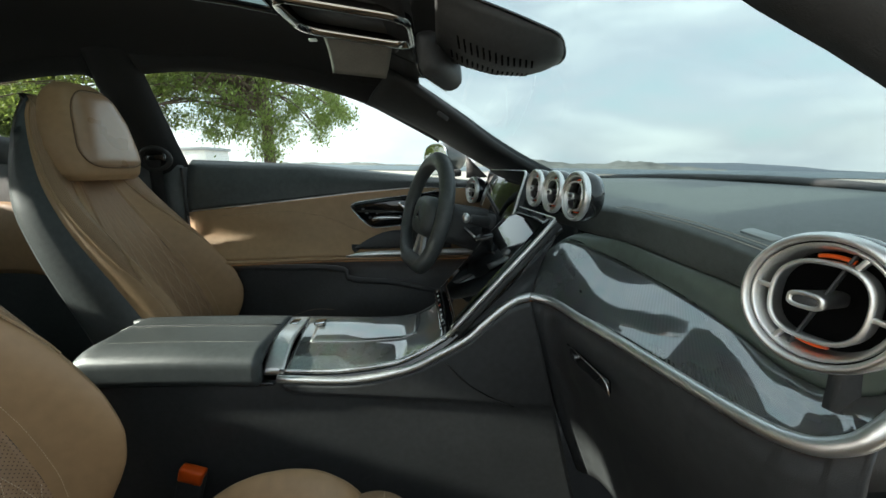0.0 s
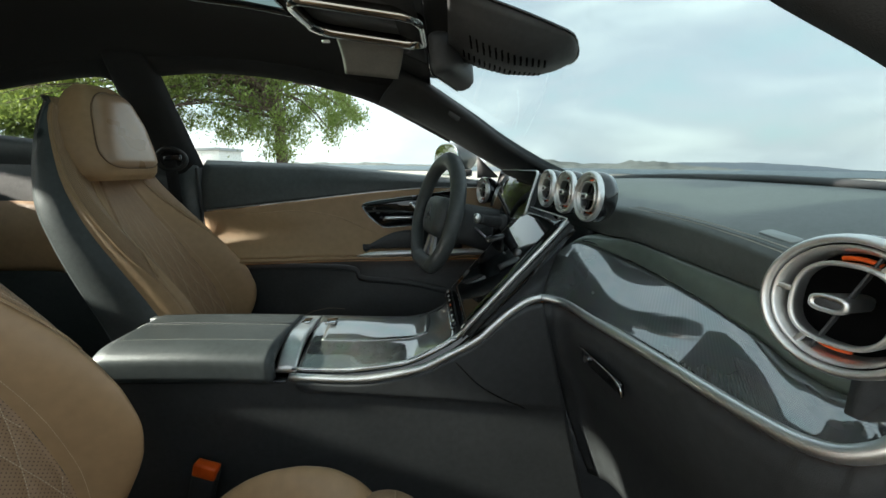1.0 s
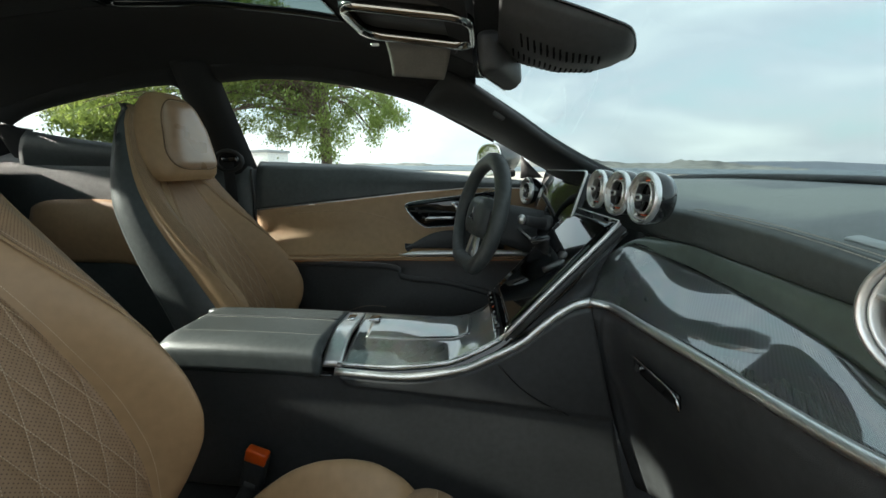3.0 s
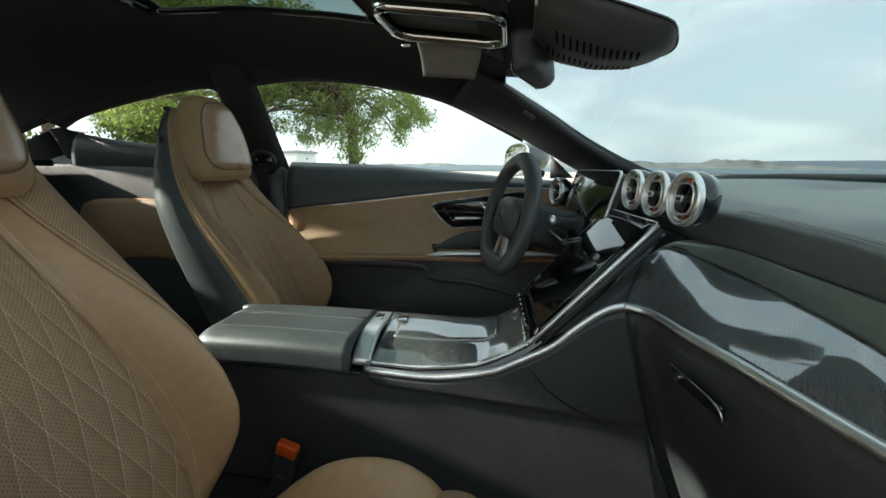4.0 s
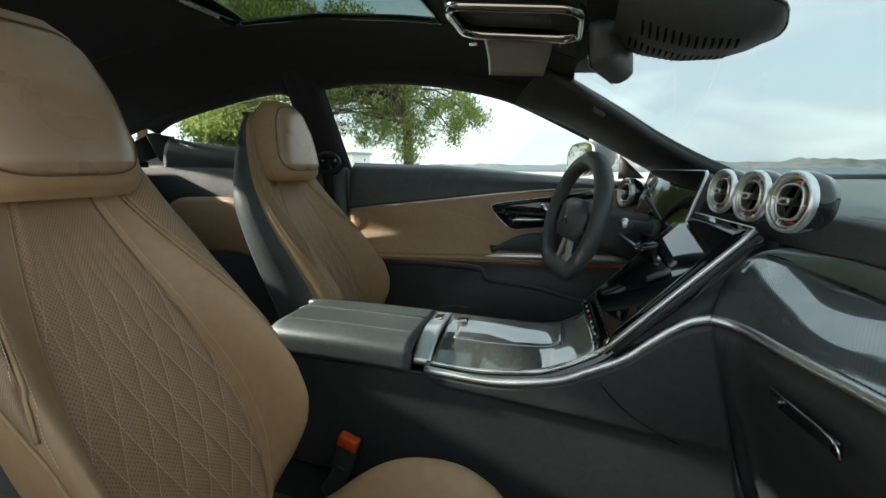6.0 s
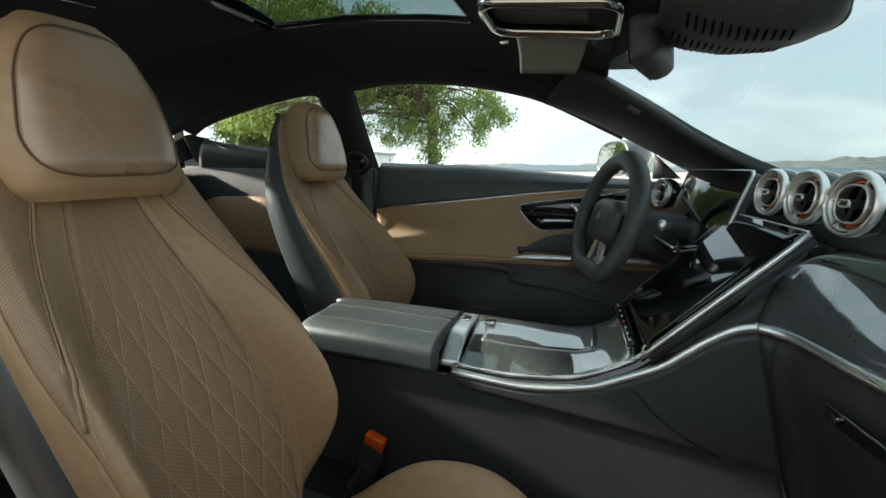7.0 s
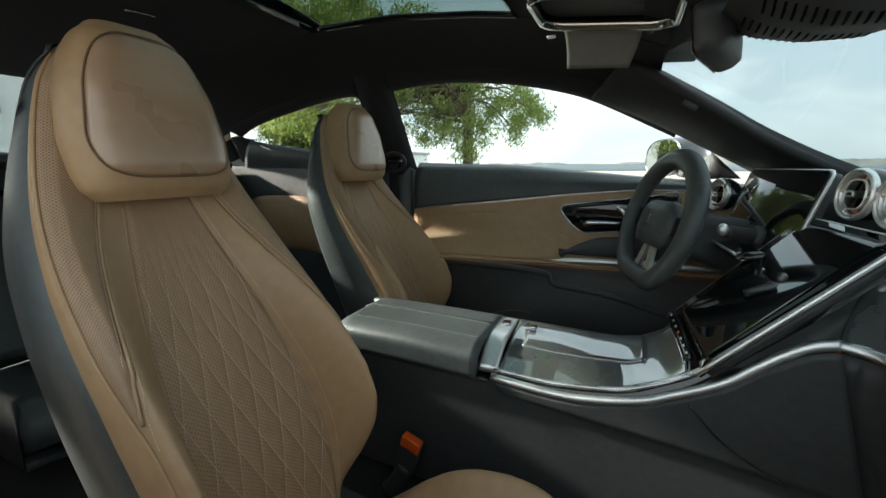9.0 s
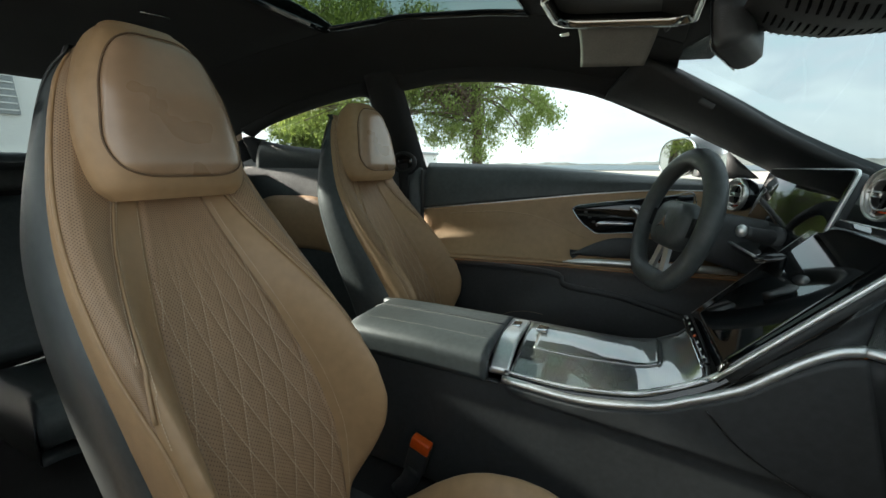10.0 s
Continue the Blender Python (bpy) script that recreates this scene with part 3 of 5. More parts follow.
# windscreen and pillars
DP = curve([(-0.165, 1.375, 1.374), (0.07, 1.38, 1.207), (0.195, 1.38, 1.113), (0.345, 1.38, 1.024), (0.55, 1.39, 0.93)], 24)
DW = curve([(-0.27, 1.487, 1.278), (-0.10, 1.54, 1.203), (0.06, 1.575, 1.116), (0.20, 1.60, 1.035), (0.38, 1.61, 0.93)], 24)
pil = sheet("front_pillar", lambda u, v: DP[round(u * 23)].lerp(DW[round(u * 23)], v) + Vector((-0.3, -0.55, -0.2)) * 0.014 * math.sin(math.pi * v), 24, 9, M_pillar, car, "black grained windscreen pillar", thick=0.035, flip=True)
PP = [Vector((p.x, p.y, p.z)) for p in curve([(-0.30, 0.235, 1.42), (-0.05, 0.24, 1.285), (0.10, 0.245, 1.20), (0.191, 0.25, 1.150), (0.279, 0.25, 1.106), (0.45, 0.25, 1.01), (0.62, 0.25, 0.92)], 20)]
tube("front_pillar", [p + Vector((0.02, 0.006, 0.046)) for p in PP], 0.035, M_pillar, car, rb=0.052, k=14)
sheet("windscreen_header", lambda u, v: (-0.11 + 0.12 * v + 0.055 * (1 - (2 * u - 1) ** 2), 0.25 + 1.14 * u, 1.352 + 0.02 * (1 - (2 * u - 1) ** 2) - 0.012 * v), 24, 6, M_fabric, car, thick=0.03)
box("handle_cover", (0.045, 0.006, 0.016), (0.012, 1.392, 1.222), M_black_plastic, car, "small oval cover on the pillar", turn=Matrix.Rotation(radians(34), 4, "Y"), bevel=0.005)
WC = curve([(-0.02, 0.82, 1.385), (0.26, 0.82, 1.312), (0.60, 0.82, 1.16), (0.98, 0.82, 0.965)], 24)


def screen_pt(u, v):
    """Windscreen bowed between the pillars and its middle line."""
    i, j = round(v * 23), round(v * 19)
    e = PP[j].lerp(DP[i], u) + Vector((0.012, 0, 0.012))
    w = 1 - (2 * u - 1) ** 2
    c = WC[i]
    return Vector((e.x + (c.x - e.x) * w, e.y, e.z + (c.z - e.z) * w))


ws = tagged(sheet("windscreen", screen_pt, 24, 24, M_screen_glass, None, thick=0.004), "clear laminated windscreen glass", "windscreen", kind="structure")
ws.visible_shadow = False
dg = tagged(band("window", WIN_TOP, WIN_BELT[::-1], M_glass, None, thick=0.004), "clear side window glass of the driver door", "window", kind="structure")
dg.visible_shadow = False
dg.matrix_basis = Matrix.Translation((0, 0.022, -0.004))
for mirror in (False, True):
    qg = tagged(band("window", QUARTER[:16], QUARTER[16:][::-1], M_glass, None, mirror=mirror, thick=0.004), "clear rear quarter window glass", "window", kind="structure")
    qg.visible_shadow = False
    qg.matrix_basis = Matrix.Translation((0, -0.022 if mirror else 0.022, 0))

rg = tagged(sheet("rear_window", lambda u, v: (-2.49 - 0.5 * v, YM + 0.62 * (2 * u - 1), 1.50 - 0.33 * v), 8, 6, M_screen_glass, None, thick=0.004), "lightly tinted rear window glass", "window", kind="structure")
# ---- driver door ----
door = thing("driver_door", "closed driver door with tan leather panel, black top and chrome handles", "car door", (-0.4, 1.6, 0.1))


def belt_z(x):
    return interp([(-1.05, 1.089), (-0.56, 1.062), (-0.09, 1.008), (0.35, 0.965)], x)


def leather_z(x):
    return interp([(-1.05, 0.885), (-0.65, 0.922), (-0.32, 0.955), (-0.09, 0.970), (0.35, 0.962)], x)


def arm_z(x):
    return interp([(-1.05, 0.675), (-0.85, 0.680), (-0.42, 0.690), (-0.19, 0.690), (0.35, 0.70)], x)


DX0, DX1 = -1.035, 0.36


def dx(u):
    return DX0 + (DX1 - DX0) * u


sheet("door_top", lambda u, v: (dx(u), 1.60 - 0.035 * math.sin(min(1, v * 1.6) * 1.57) - 0.02 * v + (0.02 if v < 0.04 else 0), belt_z(dx(u)) + 0.004 - (belt_z(dx(u)) - leather_z(dx(u))) * v ** 0.9 - 0.004 * v), 40, 14, M_black_leather, door, "black leather door top", thick=0.02)


def panel_pt(u, v):
    x = dx(u)
    zt, zb = leather_z(x) - 0.006, arm_z(x) + 0.012
    z = zt + (zb - zt) * v
    y = 1.548 - 0.012 * v - 0.055 * max(0, (v - 0.45) / 0.55) ** 1.7
    swoop = math.exp(-((x + 0.63 - 0.35 * (v - 0.4)) / 0.16) ** 2)
    y -= 0.012 * swoop * math.sin(math.pi * min(1, v * 1.15))
    return (x, y, z)


sheet("leather_panel", panel_pt, 60, 26, M_tan, door, "tan leather door panel", thick=0.02)
tube("panel_crease", [Vector(panel_pt(u, v)) + Vector((0, -0.0005, 0)) for u, v in [(p.x, p.z) for p in curve([(0.10, 0, 0.14), (0.28, 0, 0.17), (0.40, 0, 0.34), (0.50, 0, 0.62), (0.60, 0, 0.78)], 24)]], 0.0018, M_tan, door, k=5)
tube("panel_seam", [(dx(u), 1.549, leather_z(dx(u)) - 0.003) for u in np.linspace(0.01, 0.99, 30)], 0.0028, M_silver, door, "thin bright trim line", k=6)
sheet("armrest_lip", lambda u, v: (dx(u), 1.478 + 0.016 * math.sin(v * 3.14) * -1, arm_z(dx(u)) + 0.010 - 0.018 * v), 40, 6, M_tan, door, thick=0.02)
tube("light_line", [(dx(u), 1.484, arm_z(dx(u)) - 0.0115) for u in np.linspace(0.0, 0.99, 40)], 0.0024, M_orange, door, "orange ambient light line", k=6)


def lower_pt(u, v):
    x = dx(u)
    z = arm_z(x) - 0.014 - (arm_z(x) - 0.18) * v
    lip = 1 / (1 + math.exp((x + 0.47) * 22 + (v - 0.15) * 14 - 1.5))
    y = 1.515 + 0.03 * v - 0.045 * (1 - lip) * math.sin(min(1, v * 2.2) * 1.57) * (v > 0.12) + 0.012 * lip
    return (x, y, z)


sheet("lower_panel", lower_pt, 60, 24, M_black_plastic, door, "black lower door panel with pocket", thick=0.02)
tube("pocket_edge", curve([(-0.90, 1.505, 0.655), (-0.44, 1.49, 0.648), (-0.37, 1.475, 0.606), (-0.18, 1.465, 0.588), (0.05, 1.465, 0.53), (0.2, 1.47, 0.50)], 30), 0.008, M_black_plastic, door, rb=0.012)
box("door_rear_edge", (0.012, 0.05, 0.72), (-1.042, 1.575, 0.70), M_black_plastic, door, bevel=0.003)
# dark recess plate with the handle and memory switches
HP = [(-0.365, 0.897), (-0.352, 0.908), (-0.300, 0.9185), (-0.06, 0.946), (0.02, 0.954), (0.02, 0.83), (-0.06, 0.825), (-0.135, 0.818), (-0.262, 0.808), (-0.285, 0.812), (-0.318, 0.836), (-0.35, 0.872)]
mdoor = Matrix(((1, 0, 0, 0), (0, 0, -1, 1.522), (0, 1, 0, 0), (0, 0, 0, 1)))
rec = plate("handle_recess", HP, mdoor, 0.03, M_gloss, door, "gloss black handle surround")
tube("bezel", [mdoor @ Vector((x, z, 0.001)) for x, z in [(p.x, p.z) for p in curve([(x, 0, z) for x, z in HP + HP[:1]], 60)]], 0.0017, M_chrome, rec, "thin chrome bezel", k=6, up=(0, 1, 0.01))
tube("door_handle", curve([(-0.275, 1.505, 0.842), (-0.262, 1.498, 0.849), (-0.21, 1.496, 0.851), (-0.155, 1.502, 0.850)], 14), 0.005, M_chrome, rec, "chrome pull handle", rb=0.007)
tube("lock_lever", curve([(-0.166, 1.505, 0.905), (-0.155, 1.496, 0.903), (-0.135, 1.494, 0.878), (-0.108, 1.506, 0.852)], 12), 0.0055, M_chrome, rec, "chrome lever", rb=0.008)
for i in range(3):
    box("seat_switch", (0.012, 0.005, 0.007), (-0.315 + 0.014 * i, 1.520, 0.886 - 0.018 * i), M_black_plastic, rec, bevel=0.0015)
sheet("grab_cup", lambda u, v: (-0.36 + 0.40 * u, 1.482 - 0.006 * math.sin(3.14 * v), 0.728 + (0.075 * math.sin(min(1, u * 2.2) * 1.57)) * v), 20, 8, M_black_plastic, door, "black pull recess", thick=0.02)
tube("arm_trim", curve([(-0.385, 1.474, 0.699), (-0.26, 1.468, 0.709), (-0.1, 1.466, 0.712), (0.15, 1.47, 0.715)], 20), 0.010, M_silver, door, "satin silver armrest trim", rb=0.013, taper=lambda t: min(1, 0.25 + t * 5))

# belt reel cover on the centre pillar
reel = thing("seat_belt", "black seat belt running from its pillar loop", "seat belt", (-1.12, 1.55, 0.12))
loop = [(-1.13 + 0.058 * math.cos(a) * (1.15 if math.cos(a) > 0 else 0.9), 1.535 - 0.004, 1.095 + 0.042 * math.sin(a)) for a in np.linspace(0, 6.283, 28)[:-1]]
tube("loop_cover", loop, 0.009, M_pillar, reel, closed=True, up=(0, 1, 0), k=8)
box("loop_slot", (0.075, 0.02, 0.03), (-1.125, 1.543, 1.10), M_gloss, reel, bevel=0.008)
sheet("webbing", lambda u, v: (-1.15 + 0.05 * u - 0.02 * v, 1.525 + 0.01 * v, 1.09 - 0.85 * v), 4, 16, M_carpet, reel, thick=0.0015)

# ---- outside mirror ----
mir = thing("side_mirror", "dark grey exterior mirror with a clear reflecting glass", "side mirror", (0.05, 1.82, 1.0))


def mirror_ring(k, q):
    out = []
    for i in range(32):
        a = 2 * math.pi * i / 32
        y, z = 0.100 * q * math.copysign(abs(math.cos(a)) ** 0.75, math.cos(a)), 0.072 * q * math.copysign(abs(math.sin(a)) ** 0.75, math.sin(a))
        out.append(Vector((-0.02 + k * 0.84 - y * 0.54 + z * 0.05, 1.80 + k * 0.54 + y * 0.84 + z * 0.03, 1.080 + z + 0.1 * k)))
    return out


loft("housing", [mirror_ring(0.0, 0.97), mirror_ring(-0.004, 1.0), mirror_ring(0.004, 1.03), mirror_ring(0.05, 1.04), mirror_ring(0.10, 0.92), mirror_ring(0.14, 0.6), mirror_ring(0.15, 0.3)], M_car_paint, mir, "dark grey painted housing")
tube("glass_rim", mirror_ring(-0.004, 0.97), 0.004, M_chrome, mir, "thin bright rim", closed=True, k=6, up=(0.84, 0.54, 0.1))
loft("mirror_glass", [mirror_ring(-0.006, 0.93), mirror_ring(-0.003, 0.94)], M_mirror, mir, smooth=False)
box("arm", (0.06, 0.16, 0.03), (0.06, 1.70, 1.02), M_black_plastic, mir, bevel=0.01)
sheet("corner_cover", lambda u, v: (0.11 + 0.09 * u, 1.60, 1.00 + 0.09 * v * (1 - u)), 4, 4, M_black_plastic, mir, thick=0.02)

# ---- dashboard ----
dash = thing("dashboard", "black soft dashboard with stitched pad, carbon trim and silver edge", "dashboard", (0.5, YC, 0.1))


def front_x(y):
    """How far forward the front edge of the pad lies."""
    return interp([(0.25, 0.405), (0.5, 0.405), (0.84, 0.400), (0.95, 0.37), (1.03, 0.35), (1.1, 0.34), (1.4, 0.29), (1.5, 0.22), (1.6, 0.17)], y)


Y0, Y1 = 0.34, 1.60


def pad_z(y):
    return interp([(0.30, 0.917), (0.40, 0.924), (0.47, 0.933), (0.53, 0.939), (0.62, 0.945), (0.70, 0.947), (0.84, 0.947), (1.0, 0.947), (1.2, 0.955)], y)


def pad_top(x, y):
    q = min(1, max(0, (x - front_x(y)) / (0.80 - front_x(y))))
    return pad_z(y) + (0.992 - pad_z(y)) * (1 - (1 - q) ** 1.5)


def pad_pt(u, v):
    y = Y0 + (Y1 - Y0) * u
    x0 = front_x(y)
    if v < 0.35:
        q = v / 0.35
        a = q * 1.5
        return (x0 + 0.03 - 0.03 * math.sin(a), y, 0.872 + (pad_z(y) - 0.874) * (1 - math.cos(a)) / (1 - math.cos(1.5)))
    q = (v - 0.35) / 0.65
    x = x0 + (1.0 - x0) * q
    hump = 0.022 * math.exp(-((y - 1.28) / 0.26) ** 2) * math.exp(-((q - 0.25) / 0.35) ** 2)
    return (x, y, pad_top(x, y) + hump)


sheet("pad", pad_pt, 70, 44, M_pad, dash, "black stitched soft upper pad", thick=0.02)
sheet("side_end", lambda u, v: (0.40 + 0.55 * u, 0.335, 0.70 + 0.235 * v), 8, 6, M_black_plastic, dash, thick=0.015)
# double seam along the pad's front edge
seam = []
for off in (0.010, 0.024):
    row = []
    for y in np.linspace(0.33, 0.86, 70):
        row.append((Vector((front_x(y) + off, y, pad_top(front_x(y) + off, y) + 0.0016)), Vector((-0.2, 0, 1)).normalized()))
    seam.append(row)
dashes("stitching", seam, M_pale_thread, dash, pitch=0.0052, size=0.0042, r=0.0011)
tube("piping", [(front_x(y) + 0.017, y, pad_top(front_x(y) + 0.017, y) - 0.001) for y in np.linspace(0.34, 0.80, 40)], 0.0035, M_pad, dash, k=6)
tube("windscreen_strip", curve([(0.70, 0.36, 0.975), (0.80, 0.6, 0.99), (0.87, 0.98, 1.0), (0.80, 1.36, 1.0), (0.66, 1.58, 0.99)], 40), 0.016, M_black_plastic, dash, "black moulding below the windscreen", rb=0.012)
sx, sy = 0.452, 0.520
ex = Vector((0.01, 0, pad_top(sx + 0.01, sy) - pad_top(sx, sy))).normalized()
ey = Vector((0, 0.01, pad_top(sx, sy + 0.01) - pad_top(sx, sy))).normalized()
msen = Matrix.Translation((sx, sy, pad_top(sx, sy) + 0.0025)) @ Matrix((ex, ey, ex.cross(ey))).transposed().to_4x4()
plate("sensor_window", rounded(0.020, 0.058, 0.006, 4), msen, 0.008, M_sensor, dash, "small grey lens set flush in the pad")

# trim surface from the silver strip up to the channel
STRIP = curve([(0.212, 0.855, 0.744), (0.26, 0.82, 0.740), (0.285, 0.72, 0.742), (0.31, 0.60, 0.750), (0.35, 0.396, 0.760), (0.368, 0.33, 0.770), (0.385, 0.302, 0.79), (0.40, 0.292, 0.815), (0.43, 0.288, 0.86)], 50)
CHAN = curve([(0.30, 1.06, 0.80), (0.357, 1.05, 0.836), (0.42, 0.98, 0.82), (0.45, 0.907, 0.807), (0.45, 0.68, 0.806), (0.45, 0.535, 0.796), (0.452, 0.46, 0.782), (0.455, 0.39, 0.785), (0.45, 0.335, 0.82), (0.44, 0.30, 0.885)], 50)


CHAN = [Vector((-0.02, 0.0, 1.051)).lerp(p, 0.925 + 0.075 * max(0, (i - 40) / 9)) for i, p in enumerate(CHAN)]


def trim_pt(u, v):
    i = min(49, round(u * 49))
    p = STRIP[i].lerp(CHAN[i], v)
    p = p + Vector((-0.4, 0, 0.9)) * 0.0015 * math.sin(math.pi * v)
    return p


sheet("carbon_trim", trim_pt, 50, 16, M_carbon, dash, "glossy grey carbon-weave trim", thick=0.01, flip=True)
tube("silver_strip", [p + Vector((-0.004, 0, -0.002)) for p in STRIP], 0.0095, M_silver, dash, "satin silver edge strip", rb=0.0095, k=12)
tube("light_line", [p + Vector((0.001, 0, -0.0115)) for p in STRIP[4:40]], 0.0022, M_orange, dash, "orange ambient light line", k=6)
sheet("channel", lambda u, v: CHAN[round(u * 49)].lerp(Vector((front_x(CHAN[round(u * 49)].y) + 0.022, CHAN[round(u * 49)].y, 0.874)), v) + Vector((-0.006, 0, 0.004)) * math.sin(3.14 * v), 50, 10, M_lit_band, dash, "glossy band below the pad, green-grey light painted in", thick=0.008, flip=True)
tube("channel_edge", [p + Vector((0.004, 0, 0.003)) for p in CHAN[6:44]], 0.0025, M_gloss, dash, k=6)


def knee_pt(u, v):
    i = min(49, round(u * 49 * 0.86))
    p = STRIP[i].copy()
    p.z -= 0.016
    q = p + Vector((0.10 * v + 0.05 * v * v, 0.02 * (1 - u) * v, -0.50 * v))
    q.x -= 0.03 * math.sin(min(1, v * 2.5) * 3.14) * 0.5
    return q


sheet("lower_dash", knee_pt, 50, 16, M_side, dash, "black lower dash with glove box", thick=0.015, flip=False)
gl = sheet("glove_box_handle", lambda u, v: (0.270 + 0.022 * u + 0.003 * v, 0.735 - 0.135 * u, 0.668 - 0.024 * v + 0.002 * u), 10, 6, M_gloss, dash, "gloss black glove box pull", thick=0.006)
tube("handle_rim", curve([(0.267, 0.742, 0.672), (0.276, 0.68, 0.673), (0.286, 0.62, 0.672), (0.290, 0.597, 0.664), (0.292, 0.590, 0.648)], 16), 0.0022, M_chrome, gl, "chrome rim", k=6)
bmk = bmesh.new()
bmesh.ops.create_cone(bmk, cap_ends=True, segments=18, radius1=0.008, radius2=0.0075, depth=0.006, matrix=Matrix.Translation((0.272, 0.712, 0.657)) @ Matrix.Rotation(radians(90), 4, "Y"))
part("lock", bmk, M_chrome, gl, "chrome key lock", smooth=False)
# hidden sheet added behind the trim so no outside light leaks through
sheet("leak_backing", lambda u, v: (0.47, 0.36 + 1.2 * u, 0.46 + 0.41 * v), 6, 4, M_slot, dash, "black backing sheet added to block light leaks", thick=0.01)
# driver side of the dash, behind the wheel
sheet("driver_fascia", lambda u, v: (front_x(1.02 + 0.58 * u) + 0.02 - 0.03 * math.sin(3.1 * v) + 0.10 * v, 1.02 + 0.58 * u, 0.905 - 0.45 * v), 16, 10, M_black_leather, dash, thick=0.015)
sheet("cluster_shelf", lambda u, v: (0.10 + 0.16 * v - 0.05 * u, 1.06 + 0.44 * u, 0.845 + 0.03 * v), 12, 6, M_gloss, dash, "gloss black shelf below the display", thick=0.012)
tube("shelf_edge", curve([(0.095, 1.06, 0.85), (0.075, 1.25, 0.85), (0.048, 1.48, 0.85)], 12), 0.003, M_silver, dash, k=6)


def air_vent(name, centre, normal, d, group, label):
    """Round turbine vent: silver ring, dark throat, inner ring, hub and two bars."""
    n = Vector(normal).normalized()
    m = Matrix.Translation(centre) @ n.to_track_quat("Z", "Y").to_matrix().to_4x4()
    root = thing(name, label, "air vent", centre, group)
    k = 40

    def circ(r, z, sq=1.0):
        out = []
        for i in range(k):
            a = 2 * math.pi * i / k
            c, s = math.cos(a), math.sin(a)
            out.append(m @ Vector((math.copysign(abs(c) ** sq, c) * r, math.copysign(abs(s) ** sq, s) * r, z)))
        return out
    R = d / 2

    def turned(nm, prof, mat, lab="", sq=1.0):
        v, f = [], []
        for r, z in prof:
            v += circ(r * R, z * R, sq)
        f = quads(k, len(prof), True)
        return mesh(nm, v, f, mat, root, lab)
    turned("ring", [(0.875, -0.12), (0.872, 0.05), (0.885, 0.10), (0.925, 0.135), (0.965, 0.11), (0.995, 0.04), (1.0, -0.05), (0.985, -0.14)], M_silver, "satin silver outer ring")
    turned("housing", [(0.985, -0.10), (1.0, -0.16), (0.99, -0.42), (0.90, -0.72), (0.02, -0.85)], M_gloss, "gloss black housing")
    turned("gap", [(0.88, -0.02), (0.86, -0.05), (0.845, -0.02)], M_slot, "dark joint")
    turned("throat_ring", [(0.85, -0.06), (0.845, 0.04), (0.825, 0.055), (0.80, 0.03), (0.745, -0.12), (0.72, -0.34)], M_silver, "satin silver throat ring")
    # depth shade of the throat is put into its near-black colour
    turned("throat", [(0.725, -0.30), (0.70, -0.5), (0.5, -0.7), (0.02, -0.75)], M_slot, "throat painted near-black for its shade")
    turned("inner_ring", [(0.555, -0.22), (0.53, 0.0), (0.54, 0.05), (0.565, 0.07), (0.595, 0.05), (0.605, 0.0), (0.59, -0.2)], M_silver, "satin silver inner ring", 0.78)
    v = []
    prof = [(0.13, 0.12, -0.6), (0.15, 0.13, -0.05), (0.225, 0.125, 0.10), (0.225, 0.125, 0.17), (0.205, 0.105, 0.19), (0.165, 0.068, 0.185), (0.16, 0.064, 0.165)]
    outl = rounded(2, 2, 0.7, 4)
    for a, b, z in prof:
        v += [m @ Vector(((x * a - 0.06) * R, y * b * R, z * R)) for x, y in outl]
    f = quads(len(outl), len(prof), True) + [tuple((len(prof) - 1) * len(outl) + i for i in range(len(outl)))]
    mesh("hub", v, f, M_silver, root, "silver direction knob")
    plate("knob_inlay", [((x * 0.155 - 0.06) * R, y * 0.06 * R) for x, y in outl], m @ Matrix.Translation((0, 0, 0.172 * R)), 0.004 * R, M_black_plastic, root, "dark knob inlay", bevel=0.0002)
    for a in (72, 252):
        t = m @ Matrix.Rotation(radians(a), 4, "Z")
        box("bar", (0.70 * R, 0.035 * R, 0.10 * R), (0, 0, 0), M_black_plastic, root, turn=None, bevel=0.0006).data.transform(t @ Matrix.Translation((0.42 * R, 0, -0.10 * R)))
        arc = [m @ Vector((0.655 * R * math.cos(radians(a + d)), 0.655 * R * math.sin(radians(a + d)), -0.14 * R)) for d in np.linspace(-2, 34, 10)]
        tube("accent", arc, 0.035 * R, M_red_button, root, "orange accent inside the vent", rb=0.05 * R, k=6, up=n)
    for a in (60, 175, 240, 355):
        t = m @ Matrix.Rotation(radians(a), 4, "Z")
        box("clip", (0.22 * R, 0.07 * R, 0.10 * R), (0, 0, 0), M_silver, root, bevel=0.0008).data.transform(t @ Matrix.Translation((0.69 * R, 0, -0.02 * R)))
    return root


G = "round air vents along the dashboard"
air_vent("air_vent", (0.285, 0.80, 0.983), (-1, -0.15, 0.08), 0.106, G, "round silver turbine air vent with orange accents, middle of dash")
air_vent("air_vent", (0.265, 0.895, 0.986), (-1, -0.15, 0.08), 0.101, G, "round silver turbine air vent with orange accents, middle of dash")
air_vent("air_vent", (0.245, 0.985, 0.990), (-1, -0.15, 0.08), 0.096, G, "round silver turbine air vent with orange accents, middle of dash")
air_vent("air_vent", (0.125, 1.50, 0.955), (-1, -0.36, 0.10), 0.104, G, "round silver turbine air vent beside the driver door")
air_vent("air_vent", (0.318, 0.299, 0.933), (-1, -0.30, 0.10), 0.119, G, "large round silver turbine air vent at the passenger end")

